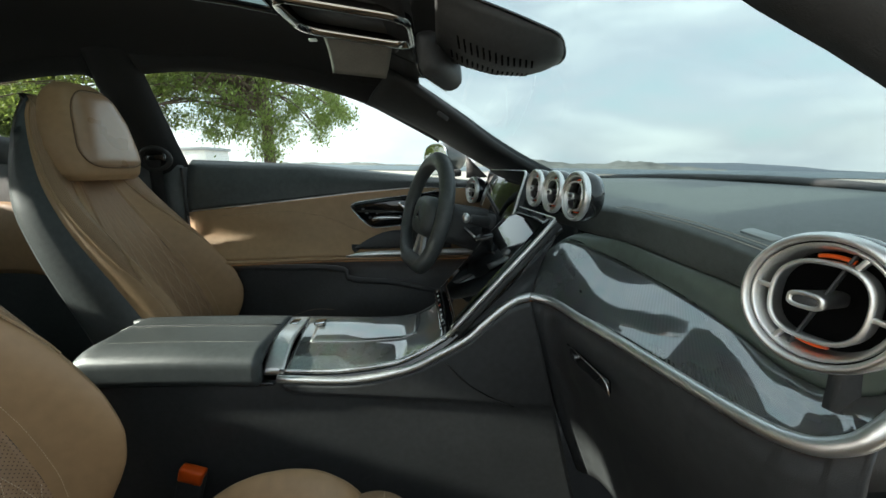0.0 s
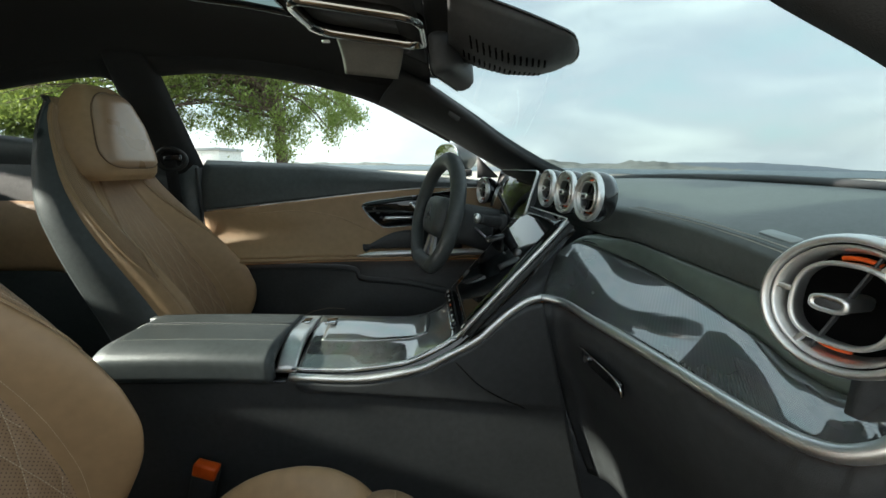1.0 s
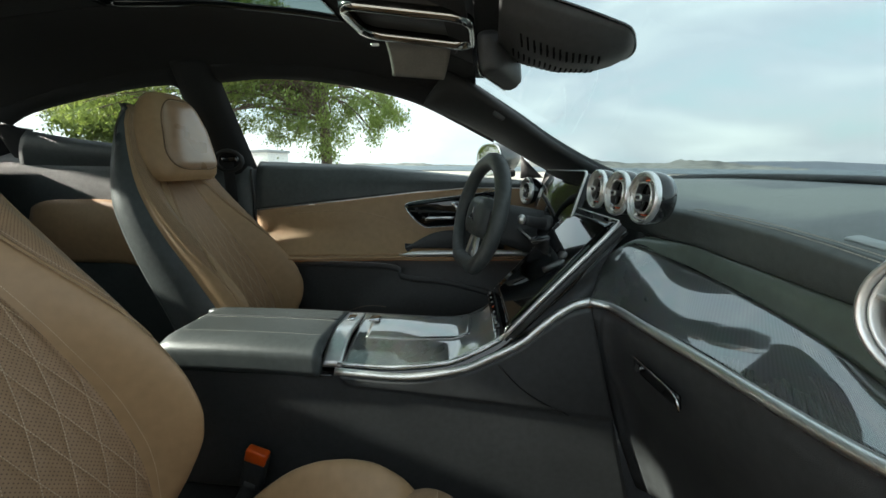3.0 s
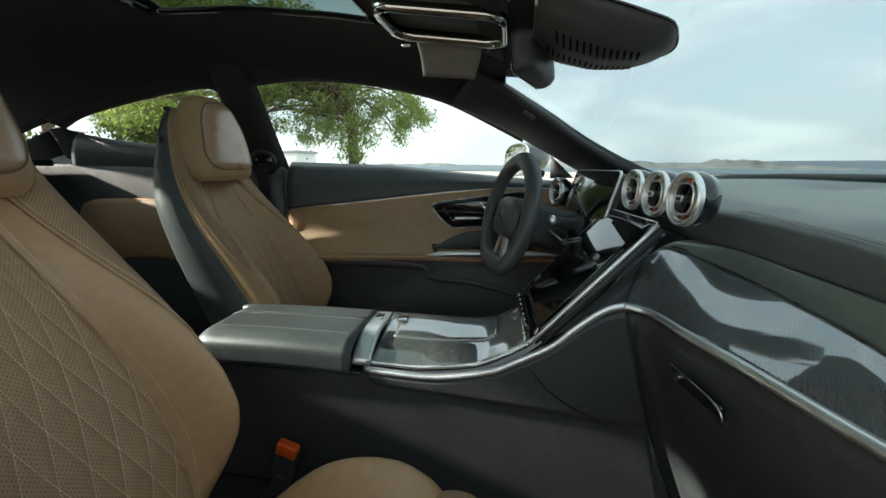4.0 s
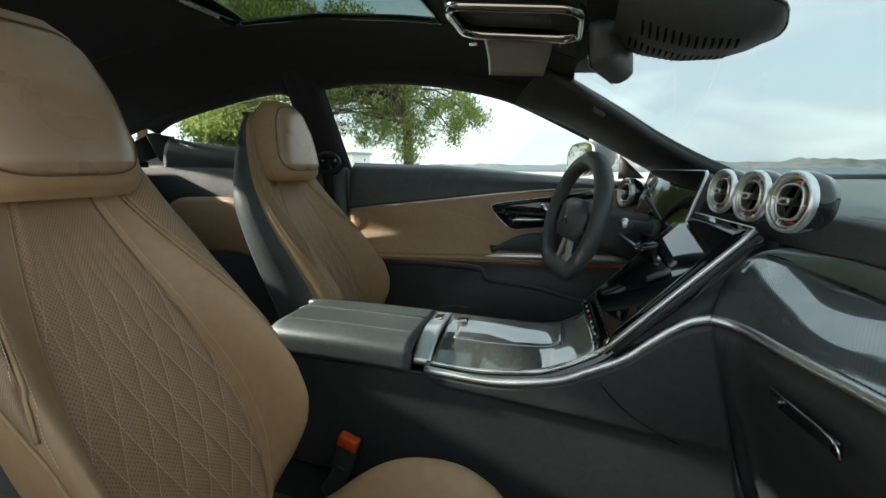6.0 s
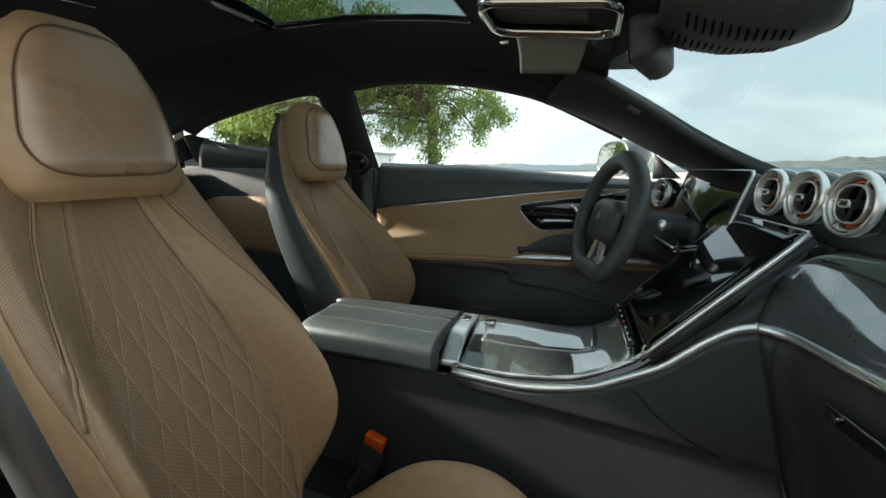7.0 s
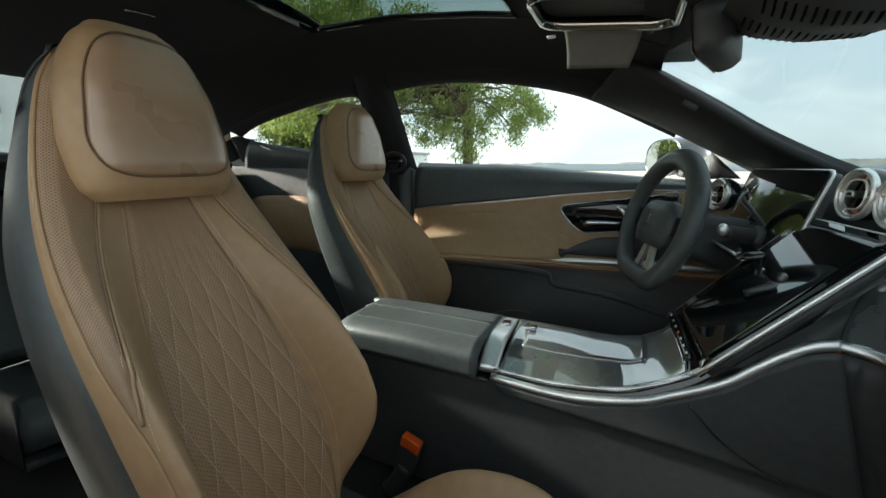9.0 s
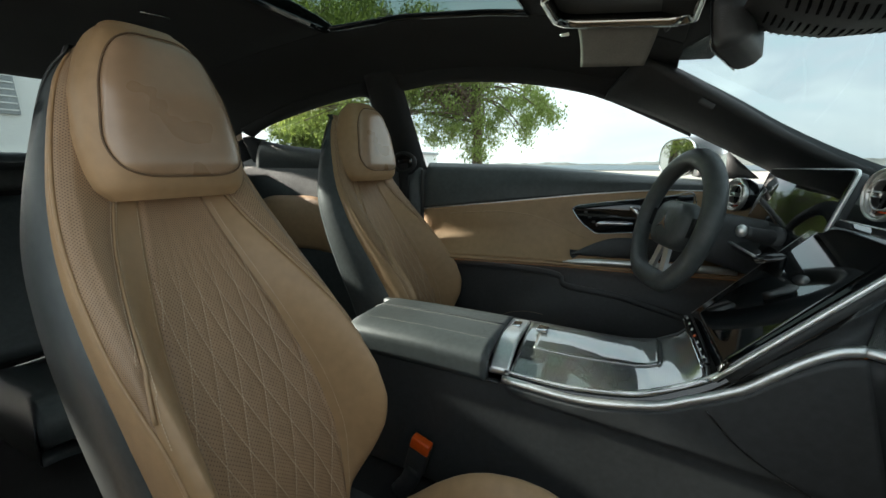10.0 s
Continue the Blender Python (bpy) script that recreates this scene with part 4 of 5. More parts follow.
# ---- displays ----
clus = thing("instrument_display", "freestanding dark instrument display with silver frame", "display", (0.2, 1.23, 0.85))
mc = Matrix.Translation((0.182, 1.23, 0.940)) @ Vector((-1, -0.16, 0.30)).normalized().to_track_quat("Z", "Y").to_matrix().to_4x4()
plate("frame", rounded(0.350, 0.200, 0.016), mc @ Matrix.Translation((0, 0, -0.001)), 0.006, M_silver, clus, "thin silver frame")
plate("screen", rounded(0.344, 0.194, 0.014), mc @ Matrix.Translation((0, 0, 0.0015)), 0.006, M_screen, clus, "dark glossy screen")
plate("back", rounded(0.34, 0.19, 0.014), mc @ Matrix.Translation((0, 0, -0.0075)), 0.016, M_black_plastic, clus)
box("foot", (0.06, 0.16, 0.05), (0.225, 1.23, 0.862), M_black_plastic, clus, bevel=0.008)

mid = thing("centre_display", "large dark upright touch screen leaning over the console", "display", (0.1, 0.96, 0.64))
TL, TR, BR, BL = Vector((0.218, 1.10, 0.932)), Vector((0.255, 0.84, 0.929)), Vector((0.019, 0.84, 0.663)), Vector((-0.002, 1.10, 0.684))


def disp_pt(u, v, lift=0.0):
    p = TL.lerp(TR, u).lerp(BL.lerp(BR, u), v)
    n = (BL - TL).cross(TR - TL).normalized()
    n = n if n.z > 0 else -n
    return p + n * lift


sheet("screen", lambda u, v: disp_pt(u, v, 0.003), 10, 14, M_screen, mid, "dark glossy touch screen", thick=0.012)
sheet("back", lambda u, v: disp_pt(u, v, -0.012), 6, 6, M_black_plastic, mid, thick=0.015)
tube("side_frame", [disp_pt(1.02, v, -0.002) for v in np.linspace(0, 1.05, 12)], 0.004, M_silver, mid, "satin silver edge", rb=0.005)
tube("side_frame", [disp_pt(-0.01, v, 0.001) for v in np.linspace(0, 1.0, 12)], 0.0015, M_silver, mid, k=6)
tube("top_frame", [disp_pt(u, -0.005, 0.0) for u in np.linspace(0, 1, 8)], 0.003, M_silver, mid, k=6)
keys = tube("key_bar", [disp_pt(u, 1.035, 0.008) for u in np.linspace(0.05, 0.86, 12)], 0.008, M_gloss, mid, "gloss black key strip", rb=0.005)
tube("key_rim", [disp_pt(u, 1.065, 0.008) for u in np.linspace(0.05, 0.88, 12)], 0.003, M_chrome, mid, "chrome rim", k=6)
for i in range(7):
    p = disp_pt(0.11 + 0.115 * i, 1.03, 0.0125)
    box("key", (0.006, 0.010, 0.002), p, M_red_button if i == 3 else M_silver, keys, turn=Matrix.Rotation(radians(-45), 4, "Y"), bevel=0.0006)

# ---- centre console ----
con = thing("centre_console", "black centre console with carbon lid, silver plate and leather armrest", "console", (-0.4, 0.96, 0.1))
CL, CR = 1.062, 0.850          # left and right edges


def deck_z(x):
    return interp([(-0.46, 0.613), (-0.36, 0.611), (-0.2, 0.606), (-0.10, 0.608), (-0.04, 0.632), (0.0, 0.672), (0.03, 0.705)], x)


def deck_pt(u, v):
    x = -0.395 + 0.40 * u
    q = v
    y = CL + (CR - CL) * q
    z = deck_z(x) - (deck_z(x) - side_edge_z(x)) * q ** 1.8
    return (x, y, z)


EDGE = [(-0.41, 0.555), (-0.263, 0.552), (-0.12, 0.573), (-0.034, 0.615), (0.023, 0.654), (0.092, 0.731), (0.159, 0.804), (0.254, 0.917)]


def side_edge_z(x):
    return interp(EDGE, x)


sheet("deck", deck_pt, 40, 18, M_carbon, con, "glossy carbon-weave deck", thick=0.02)
lid = sheet("lid", lambda u, v: Vector(deck_pt(0.09 + 0.72 * u, 0.03 + 0.56 * v)) + Vector((0, 0, 0.0045)), 30, 12, M_carbon, con, "sliding carbon-weave lid", thick=0.006)
tube("lid_gap", [Vector(deck_pt(0.815 - 0.02 * (abs(2 * v - 1)) ** 4, 0.03 + 0.57 * v)) + Vector((0, 0, 0.005)) for v in np.linspace(0, 1, 14)], 0.0022, M_black_plastic, lid, k=6)
box("latch", (0.030, 0.034, 0.009), Vector(deck_pt(0.105, 0.22)) + Vector((0.0, 0, 0.008)), M_chrome, lid, "chrome lid latch", bevel=0.003)
EC = curve([(x, 0.856, z) for x, z in EDGE], 50)
tube("upper_strip", EC[:32], 0.004, M_silver, con, "satin silver upper edge", rb=0.005)
sheet("side_groove", lambda u, v: EC[round(u * 49)] + Vector((0, -0.003, -0.002)) + (Vector((0.0, -0.012, -0.024)) if u < 0.55 else Vector((0.0, -0.012, -0.024)).lerp(Vector((0.03, -0.0, -0.012)), (u - 0.55) / 0.45)) * v, 50, 4, M_gloss, con, "gloss black groove", thick=0.004)
LS = curve([(-0.412, 0.842, 0.541), (-0.233, 0.842, 0.534), (-0.091, 0.842, 0.560), (-0.02, 0.842, 0.593), (0.057, 0.843, 0.637), (0.10, 0.845, 0.676), (0.135, 0.85, 0.705), (0.175, 0.852, 0.732), (0.212, 0.853, 0.742)], 50)
tube("lower_strip", LS, 0.0095, M_silver, con, "satin silver lower strip", rb=0.0105)
tube("light_line", [p + Vector((0.003, 0.003, -0.0115)) for p in LS[6:]], 0.002, M_orange, con, "orange ambient light line", k=6)
LSX, LSZ = [p.x for p in LS], [p.z for p in LS]


def console_side(u, v):
    """Flank of the console: a raised lip below the silver strip, the rest set back."""
    x = -0.945 + 1.155 * u
    top = 0.527 if x < -0.414 else float(np.interp(x, LSX, LSZ)) - 0.011
    z = top - (top - 0.14) * v
    crease = float(np.interp(x, [-0.405, -0.392, -0.37, -0.26, -0.02, 0.17, 0.25], [0.54, 0.510, 0.500, 0.494, 0.475, 0.450, 0.44]))
    up = min(1, max(0, (z - crease) / 0.010 + 0.5)) * min(1, max(0, (x + 0.412) / 0.012))
    return (x + 0.16 * v * max(0, u - 0.45) ** 2 * 3, 0.846 - 0.011 * up * up * (3 - 2 * up) + 0.012 * v * v, z)


sheet("side_panel", console_side, 150, 60, M_side, con, "black side panel with a raised lip", thick=0.02)
tube("panel_joint", curve([(0.005, 0.834, 0.583), (0.055, 0.834, 0.527), (0.11, 0.834, 0.488), (0.175, 0.836, 0.455)], 16), 0.0016, M_gloss, con, "thin joint line", k=6)
sheet("left_panel", lambda u, v: (-0.93 + 0.95 * u, CL, 0.13 + (deck_z(-0.93 + 0.95 * u) - 0.135) * v), 20, 6, M_black_plastic, con, thick=0.02, flip=False)
sheet("throat", lambda u, v: EC[25 + round(u * 24)].lerp(LS[25 + round(u * 24)] if u > 2 else CHAN[0].lerp(STRIP[1], 1 - u), v) + Vector((0.02 * math.sin(3.14 * v), 0.004, 0)), 25, 8, M_black_plastic, con, thick=0.01, flip=True)
# silver plate in front of the armrest
sheet("silver_plate", lambda u, v: (-0.452 + 0.052 * u, CL + (CR - CL) * v, 0.613 - 0.062 * max(0, (v - 0.4) / 0.6) ** 2.2), 8, 20, M_silver, con, "brushed silver plate", thick=0.015)
box("plate_logo_bar", (0.022, 0.034, 0.003), (-0.426, 1.02, 0.6165), M_chrome, con, bevel=0.001)


def arm_pt(u, v):
    """Armrest lid: flat top with rolled right edge."""
    x = -0.945 + 0.4935 * u
    a = min(1, max(0, (v - 0.62) / 0.38))
    y = CL - 0.225 * min(1, v / 0.80) - 0.012 * math.sin(a * 1.57)
    z = 0.618 - 0.085 * a ** 1.6 - 0.05 * max(0, (0.14 - u) / 0.14) ** 2 + 0.004 * math.sin(3.14 * u)
    return (x, y, z)


arm = sheet("armrest", arm_pt, 30, 24, M_black_leather, con, "black leather armrest lid", thick=0.03)
st = []
for q, lo, hi in ((0.62, 0.16, 0.97), (0.28, 0.18, 0.97)):
    st.append([(Vector(arm_pt(u, q)) + Vector((0, 0, 0.001)), Vector((0, 0, 1))) for u in np.linspace(lo, hi, 50)])
st.append([(Vector(arm_pt(0.165 - 0.03 * math.sin(3.14 * w), 0.28 + 0.34 * w)) + Vector((0, 0, 0.001)), Vector((0, 0, 1))) for w in np.linspace(0, 1, 16)])
dashes("stitching", st, M_pale_thread, arm, pitch=0.0055, size=0.0034, r=0.0005)
tube("lid_split", [Vector(arm_pt(u, 0.24)) + Vector((0, 0, 0.0005)) for u in np.linspace(0.02, 0.99, 20)], 0.0022, M_black_plastic, arm, k=6)
tube("arm_gap", [(-0.93 + 0.51 * u, 0.838, 0.531) for u in np.linspace(0, 1, 12)], 0.0035, M_gloss, con, k=6)

# ---- steering wheel ----
wheel = thing("steering_wheel", "black leather three-spoke steering wheel with silver lower spoke", "steering wheel", (-0.05, 1.25, 0.9))
WN = Vector((-0.92, -0.33, 0.27)).normalized()
mw = Matrix.Translation((-0.055, 1.262, 0.893)) @ WN.to_track_quat("Z", "Y").to_matrix().to_4x4()
rim = []
for i in range(64):
    a = 2 * math.pi * i / 64
    r = 0.180
    p = Vector((r * math.cos(a), r * math.sin(a), 0))
    if p.y < -0.162:
        p.y = -0.162 - (p.y + 0.162) * -0.15
    rim.append(mw @ p)
tube("rim", rim, 0.0285, M_black_leather, wheel, "black perforated leather rim", rb=0.024, closed=True, up=WN, k=14)
loft("hub", [[mw @ Vector((x * q, y * q - 0.005, z)) for x, y in rounded(0.19, 0.135, 0.05, 6)] for q, z in ((0.75, -0.06), (1.0, -0.02), (0.97, 0.0), (0.85, 0.014), (0.5, 0.02))], M_black_leather, wheel, "black airbag cover")
for s in (-1, 1):
    loft("spoke", [[mw @ Vector((s * x, y + dy, z)) for y, z in ((0.022, -0.004), (0.022, -0.016), (-0.03, -0.016), (-0.03, -0.004))] for x, dy in ((0.07, 0), (0.12, 0.004), (0.175, 0.01))], M_gloss, wheel, smooth=False)
    loft("lower_spoke", [[mw @ Vector((s * (0.018 + dx_) + ox, y, z)) for ox, z in ((-0.014, -0.004), (-0.014, -0.014), (0.014, -0.014), (0.014, -0.004))] for dx_, y in ((0.0, -0.06), (0.012, -0.115), (0.03, -0.17))], M_silver, wheel, "satin silver lower spoke", smooth=False)
for k in range(3):
    a = radians(90 + 120 * k)
    c, s_ = math.cos(a), math.sin(a)
    q = [(0.036 * c, 0.036 * s_), (0.006 * math.cos(a + 1.05), 0.006 * math.sin(a + 1.05)), (0, 0), (0.006 * math.cos(a - 1.05), 0.006 * math.sin(a - 1.05))]
    loft("badge_arm", [[mw @ Vector((x, y - 0.005, z)) for x, y in q] for z in (0.019, 0.0235)], M_chrome, wheel, "plain chrome badge", smooth=False)
loft("column", [[mw @ Vector((x, y - 0.01, z)) for x, y in rounded(w, h, 0.03, 5)] for w, h, z in ((0.10, 0.10, -0.05), (0.15, 0.13, -0.08), (0.16, 0.15, -0.20), (0.16, 0.15, -0.34))], M_black_plastic, wheel, "black steering column cover")
for s in (-1, 1):
    tube("paddle", curve([mw @ Vector((s * 0.07, 0.04, -0.03)), mw @ Vector((s * 0.11, 0.035, -0.03)), mw @ Vector((s * 0.115, -0.03, -0.03))], 10), 0.004, M_silver, wheel, "silver shift paddle", rb=0.010)
stalk = thing("column_stalk", "black column stalk with silver end cap", "stalk", (0.03, 1.1, 0.9))
tube("arm", curve([(0.16, 1.19, 0.872), (0.115, 1.145, 0.884), (0.082, 1.110, 0.896)], 10), 0.013, M_black_plastic, stalk, rb=0.016, taper=lambda t: 1.25 - 0.35 * t)
tube("collar", curve([(0.17, 1.20, 0.868), (0.145, 1.175, 0.876)], 4), 0.028, M_black_plastic, stalk, "black collar at the column")
bmk = bmesh.new()
bmesh.ops.create_uvsphere(bmk, u_segments=16, v_segments=10, radius=0.015, matrix=Matrix.Translation((0.074, 1.10, 0.899)) @ Matrix.Diagonal((0.8, 0.8, 1, 1)))
part("end_cap", bmk, M_silver, stalk, "satin silver cap", True)

# ---- roof fittings ----
oh = thing("overhead_console", "black overhead console with a bright chrome frame", "overhead lamp", (-0.2, 0.93, 1.36))


def oh_ring(q, dz, dy):
    pts = []
    for x, y in rounded(0.30 * q, 0.20 * q, 0.045 * q, 6):
        pts.append(Vector((-0.205 + x, 0.955 + y + dy, 1.385 - 0.16 * x + dz)))
    return pts


def hoop(name, qa, qb, z0, z1, mat, label=""):
    prof = [(qb, z0 + 0.012), (qa, z0), (qa - 0.03, z1), (qb + 0.05, z1 + 0.002), (qb, z0 + 0.012)]
    v = [p for q, z in prof[:-1] for p in oh_ring(q, z, 0)]
    k = len(oh_ring(1, 0, 0))
    f = quads(k, 4, True) + [(3 * k + i, 3 * k + (i + 1) % k, (i + 1) % k, i) for i in range(k)]
    return mesh(name, v, f, mat, oh, label)


hoop("chrome_frame", 1.0, 0.86, 0.0, -0.024, M_dark_chrome, "dark polished chrome frame")
loft("body", [oh_ring(0.99, 0.004, 0), oh_ring(1.04, 0.04, 0), oh_ring(1.1, 0.10, 0)], M_black_plastic, oh)
# flat near-black plate paints the shade inside the frame
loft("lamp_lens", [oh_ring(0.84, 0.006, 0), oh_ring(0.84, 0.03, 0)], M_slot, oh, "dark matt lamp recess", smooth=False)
for i in range(2):
    box("lamp_button", (0.05, 0.022, 0.006), (-0.25 + 0.10 * i, 0.905, 1.398 - 0.016 * i), M_black_plastic, oh, bevel=0.002)
visor = thing("sun_visor", "light grey sun visor folded under the roof", "sun visor", (-0.2, 1.2, 1.36))
sheet("flap", lambda u, v: (-0.31 + 0.005 * math.sin(3 * v) + 0.19 * u - 0.035 * u * v, 1.085 + 0.10 * v, 1.408 - 0.018 * u - 0.088 * v + 0.004 * math.sin(3.14 * v)), 14, 10, M_visor, visor, thick=0.018, flip=False)
tube("hinge_pin", [(-0.135, 1.09, 1.366), (-0.118, 1.09, 1.362), (-0.110, 1.085, 1.350)], 0.007, M_black_plastic, visor)
box("roof_hook", (0.022, 0.012, 0.006), (-0.345, 1.14, 1.395), M_silver, oh, "small bright clip", bevel=0.002)

tube("roof_clip", [(-1.584, 0.757, roof_z(-1.584) - 0.004), (-1.562, 0.832, roof_z(-1.562) - 0.004)], 0.004, M_dark_chrome, car, "small bright clip in the headliner", rb=0.003, k=8)
rv = thing("rear_view_mirror", "black frameless rear-view mirror on the windscreen", "mirror", (0.0, 0.95, 1.27))
mrv = Matrix.Translation((-0.012, 0.995, 1.300)) @ Vector((-1, 0.36, -0.10)).normalized().to_track_quat("Z", "Y").to_matrix().to_4x4()
MO = [(x, y * (1.0 - 0.10 * (y < 0) * (x / 0.1)) - 0.012 * (y < 0)) for x, y in rounded(0.205, 0.078, 0.022, 6)]
loft("housing", [[mrv @ Vector((x * q, y * q, z)) for x, y in MO] for q, z in ((0.98, 0.001), (1.02, -0.003), (1.03, -0.014), (0.98, -0.030), (0.84, -0.044), (0.5, -0.050))], M_black_plastic, rv, "black plastic housing")
loft("glass", [[mrv @ Vector((x * 0.985, y * 0.985, z)) for x, y in MO] for z in (0.0015, 0.0045)], M_mirror, rv, smooth=False)
tube("rim", [mrv @ Vector((x * 1.0, y * 1.0, 0.003)) for x, y in MO], 0.0016, M_gloss, rv, "thin dark bezel", closed=True, k=6, up=mrv.col[2].xyz)
box("light_sensor", (0.010, 0.016, 0.004), (0, 0, 0), M_visor, rv, "small pale light sensor", bevel=0.001).data.transform(mrv @ Matrix.Translation((-0.075, 0.012, -0.042)) @ Matrix.Rotation(radians(-30), 4, "Y"))
tube("stem", curve([mrv @ Vector((0.0, 0.005, -0.05)), (0.045, 0.955, 1.315), (0.085, 0.935, 1.345)], 8), 0.020, M_black_plastic, rv, "black ball stem")
cover = thing("sensor_cover", "black slotted sensor cover behind the rear-view mirror", "sensor cover", (0.12, 0.93, 1.3))


def glass_z(x):
    return 1.366 - 0.285 * max(0.0, x)


def cover_pt(u, v):
    """Dome under the windscreen: u forwards, v across."""
    a = 2 * v - 1
    x = -0.005 + 0.280 * u
    w = 0.160 * (1 - 0.30 * u ** 2) * (1 - max(0, u - 0.86) ** 2 * 22)
    deep = interp([(0, 0.052), (0.25, 0.066), (0.5, 0.066), (0.75, 0.050), (0.92, 0.026), (1, 0.010)], u)
    return Vector((x - 0.012 * a * a * u, 0.915 + w * a, glass_z(x) - 0.003 - deep * (1 - abs(a) ** 3.2)))


cv = sheet("shell", cover_pt, 36, 26, M_black_plastic, cover, "black plastic shell", thick=0.006)
tube("glass_edge", [cover_pt(u, 0.0) + Vector((0, 0, 0.001)) for u in np.linspace(0.02, 1, 20)] + [cover_pt(1.0, v) + Vector((0.001, 0, 0.001)) for v in np.linspace(0.1, 1, 8)], 0.003, M_gloss, cover, "dark rubber edge", k=6)


def slot(u, v, du, dv):
    p, q = cover_pt(u, v), cover_pt(u + du, v + dv)
    n = (cover_pt(u + 0.01, v) - p).cross(cover_pt(u, v + 0.01) - p).normalized()
    n = n if n.z < 0 else -n
    # thin near-black rod on the shell paints the slot's shade
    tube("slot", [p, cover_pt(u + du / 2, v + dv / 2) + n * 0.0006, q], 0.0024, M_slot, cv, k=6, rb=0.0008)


for i in range(13):
    slot(0.16 + 0.047 * i, 0.20 + 0.004 * i, 0.020, 0.13)
for i in range(16):
    slot(0.12 + 0.042 * i, 0.42 + 0.010 * i, 0.015, 0.15)
for i in range(9):
    slot(0.14 + 0.040 * i, 0.70, 0.012, 0.10)

# ---- front seats ----
SEAT_Y = 0.432      # middle of the passenger seat


def softened(f, r=0.035):
    """Rounds off the corners of a table."""
    return lambda z: sum(f(z + r * k) * w for k, w in ((-1, 0.25), (-0.5, 0.25), (0.5, 0.25), (1, 0.25)))


# plan of the backrest against height: half width, middle, bolster ridge, side border, back of the shell
S_HW = softened(table((0.14, 0.150), (0.30, 0.182), (0.50, 0.202), (0.65, 0.208), (0.80, 0.206), (0.92, 0.196), (1.02, 0.176), (1.12, 0.150), (1.20, 0.124), (1.25, 0.104), (1.285, 0.074), (1.30, 0.045)))
S_XC = softened(table((0.14, -0.655), (0.35, -0.668), (0.50, -0.705), (0.65, -0.768), (0.80, -0.842), (0.95, -0.918), (1.05, -0.955), (1.20, -0.985), (1.30, -1.0)))
S_XR = softened(table((0.14, -0.80), (0.28, -0.735), (0.36, -0.690), (0.457, -0.630), (0.548, -0.592), (0.62, -0.603), (0.68, -0.640), (0.74, -0.688), (0.815, -0.752), (0.90, -0.828), (0.99, -0.900), (1.08, -0.945), (1.20, -0.985), (1.30, -1.0)))
S_XB = softened(table((0.14, -0.82), (0.28, -0.775), (0.45, -0.690), (0.54, -0.668), (0.621, -0.706), (0.759, -0.790), (0.871, -0.866), (1.018, -0.945), (1.15, -0.985), (1.25, -1.010), (1.30, -1.02)))
S_XK = softened(table((0.14, -0.835), (0.35, -0.845), (0.57, -0.905), (0.77, -0.985), (0.94, -1.045), (1.05, -1.055), (1.20, -1.050), (1.30, -1.04)))
C1 = softened(table((0.14, 0.46), (0.25, 0.52), (0.35, 0.57), (0.50, 0.60), (0.65, 0.57), (0.80, 0.48), (0.92, 0.37), (1.02, 0.29), (1.15, 0.25)))
C3 = table((0.14, 0.885), (0.70, 0.885), (0.735, 0.87), (0.78, 0.825), (0.85, 0.75), (0.95, 0.62), (1.05, 0.48), (1.15, 0.38), (1.30, 0.34))
C4 = table((0.14, 0.886), (0.70, 0.886), (0.735, 0.90), (0.80, 0.92), (1.30, 0.93))


def back_pt(a, z, y0, lift=0.0):
    """Front face of a backrest: a across (-1..1) at height z, with its bolsters."""
    q = abs(a)
    xc, xr, xb, hw = S_XC(z), S_XR(z), S_XB(z), S_HW(z)
    c1 = C1(z) * 0.92
    if q < 0.82:
        t = min(1, max(0, (q - c1) / (0.82 - c1)))
        x = xc + (xr - xc) * (t * t * (3 - 2 * t)) - 0.010 * math.cos(min(1, q / c1) * 1.57) + 0.006
        y = hw * q * 1.07
    else:
        t = (q - 0.82) / 0.18
        x = xr - (xr - xb) * t ** 1.8
        y = hw * (0.8774 + 0.1226 * (1 - (1 - t) ** 2))
    x -= 0.05 * max(0, (z - 1.24) / 0.06) ** 2
    return Vector((x + lift * 0.9, y0 + math.copysign(y, a), z + lift * 0.4))


QUILT = 0.36


def fan(z):
    """How far the quilting lines have crossed over, from none at the neck."""
    return 1.15 * max(0.0, (0.99 - z) / 0.6) ** 1.35


def quilt_lines():
    lines = []
    for sgn in (1, -1):
        for k in range(-9, 10):
            row = []
            for z in np.linspace(1.0, 0.16, 90):
                f = k * QUILT + sgn * fan(z)
                if abs(f) < 0.97:
                    row.append((f * C1(z), z))
            if len(row) > 4:
                lines.append(row)
    return lines


def seat_region(name, root, lo, hi, z0, z1, mat, y0, label="", nu=18, nv=70, side=1, quilt=False):
    def fn(u, v):
        z = z0 + (z1 - z0) * v
        a = side * (lo(z) + (hi(z) - lo(z)) * u)
        edge = min(u, 1 - u) * (hi(z) - lo(z)) * 0.2
        lift = -0.005 * math.exp(-(edge / 0.005) ** 2)
        if quilt and z < 1.0:
            f = a / C1(z)
            g = min(abs((((f - s * fan(z)) / QUILT + 0.5) % 1) - 0.5) for s in (1, -1))
            lift += 0.0026 * (min(1, g / 0.25) ** 0.7 - 0.7) * min(1, (1.0 - z) / 0.25)
        return back_pt(a, z, y0, lift)
    return sheet(name, fn, nu, nv, mat, root, label)


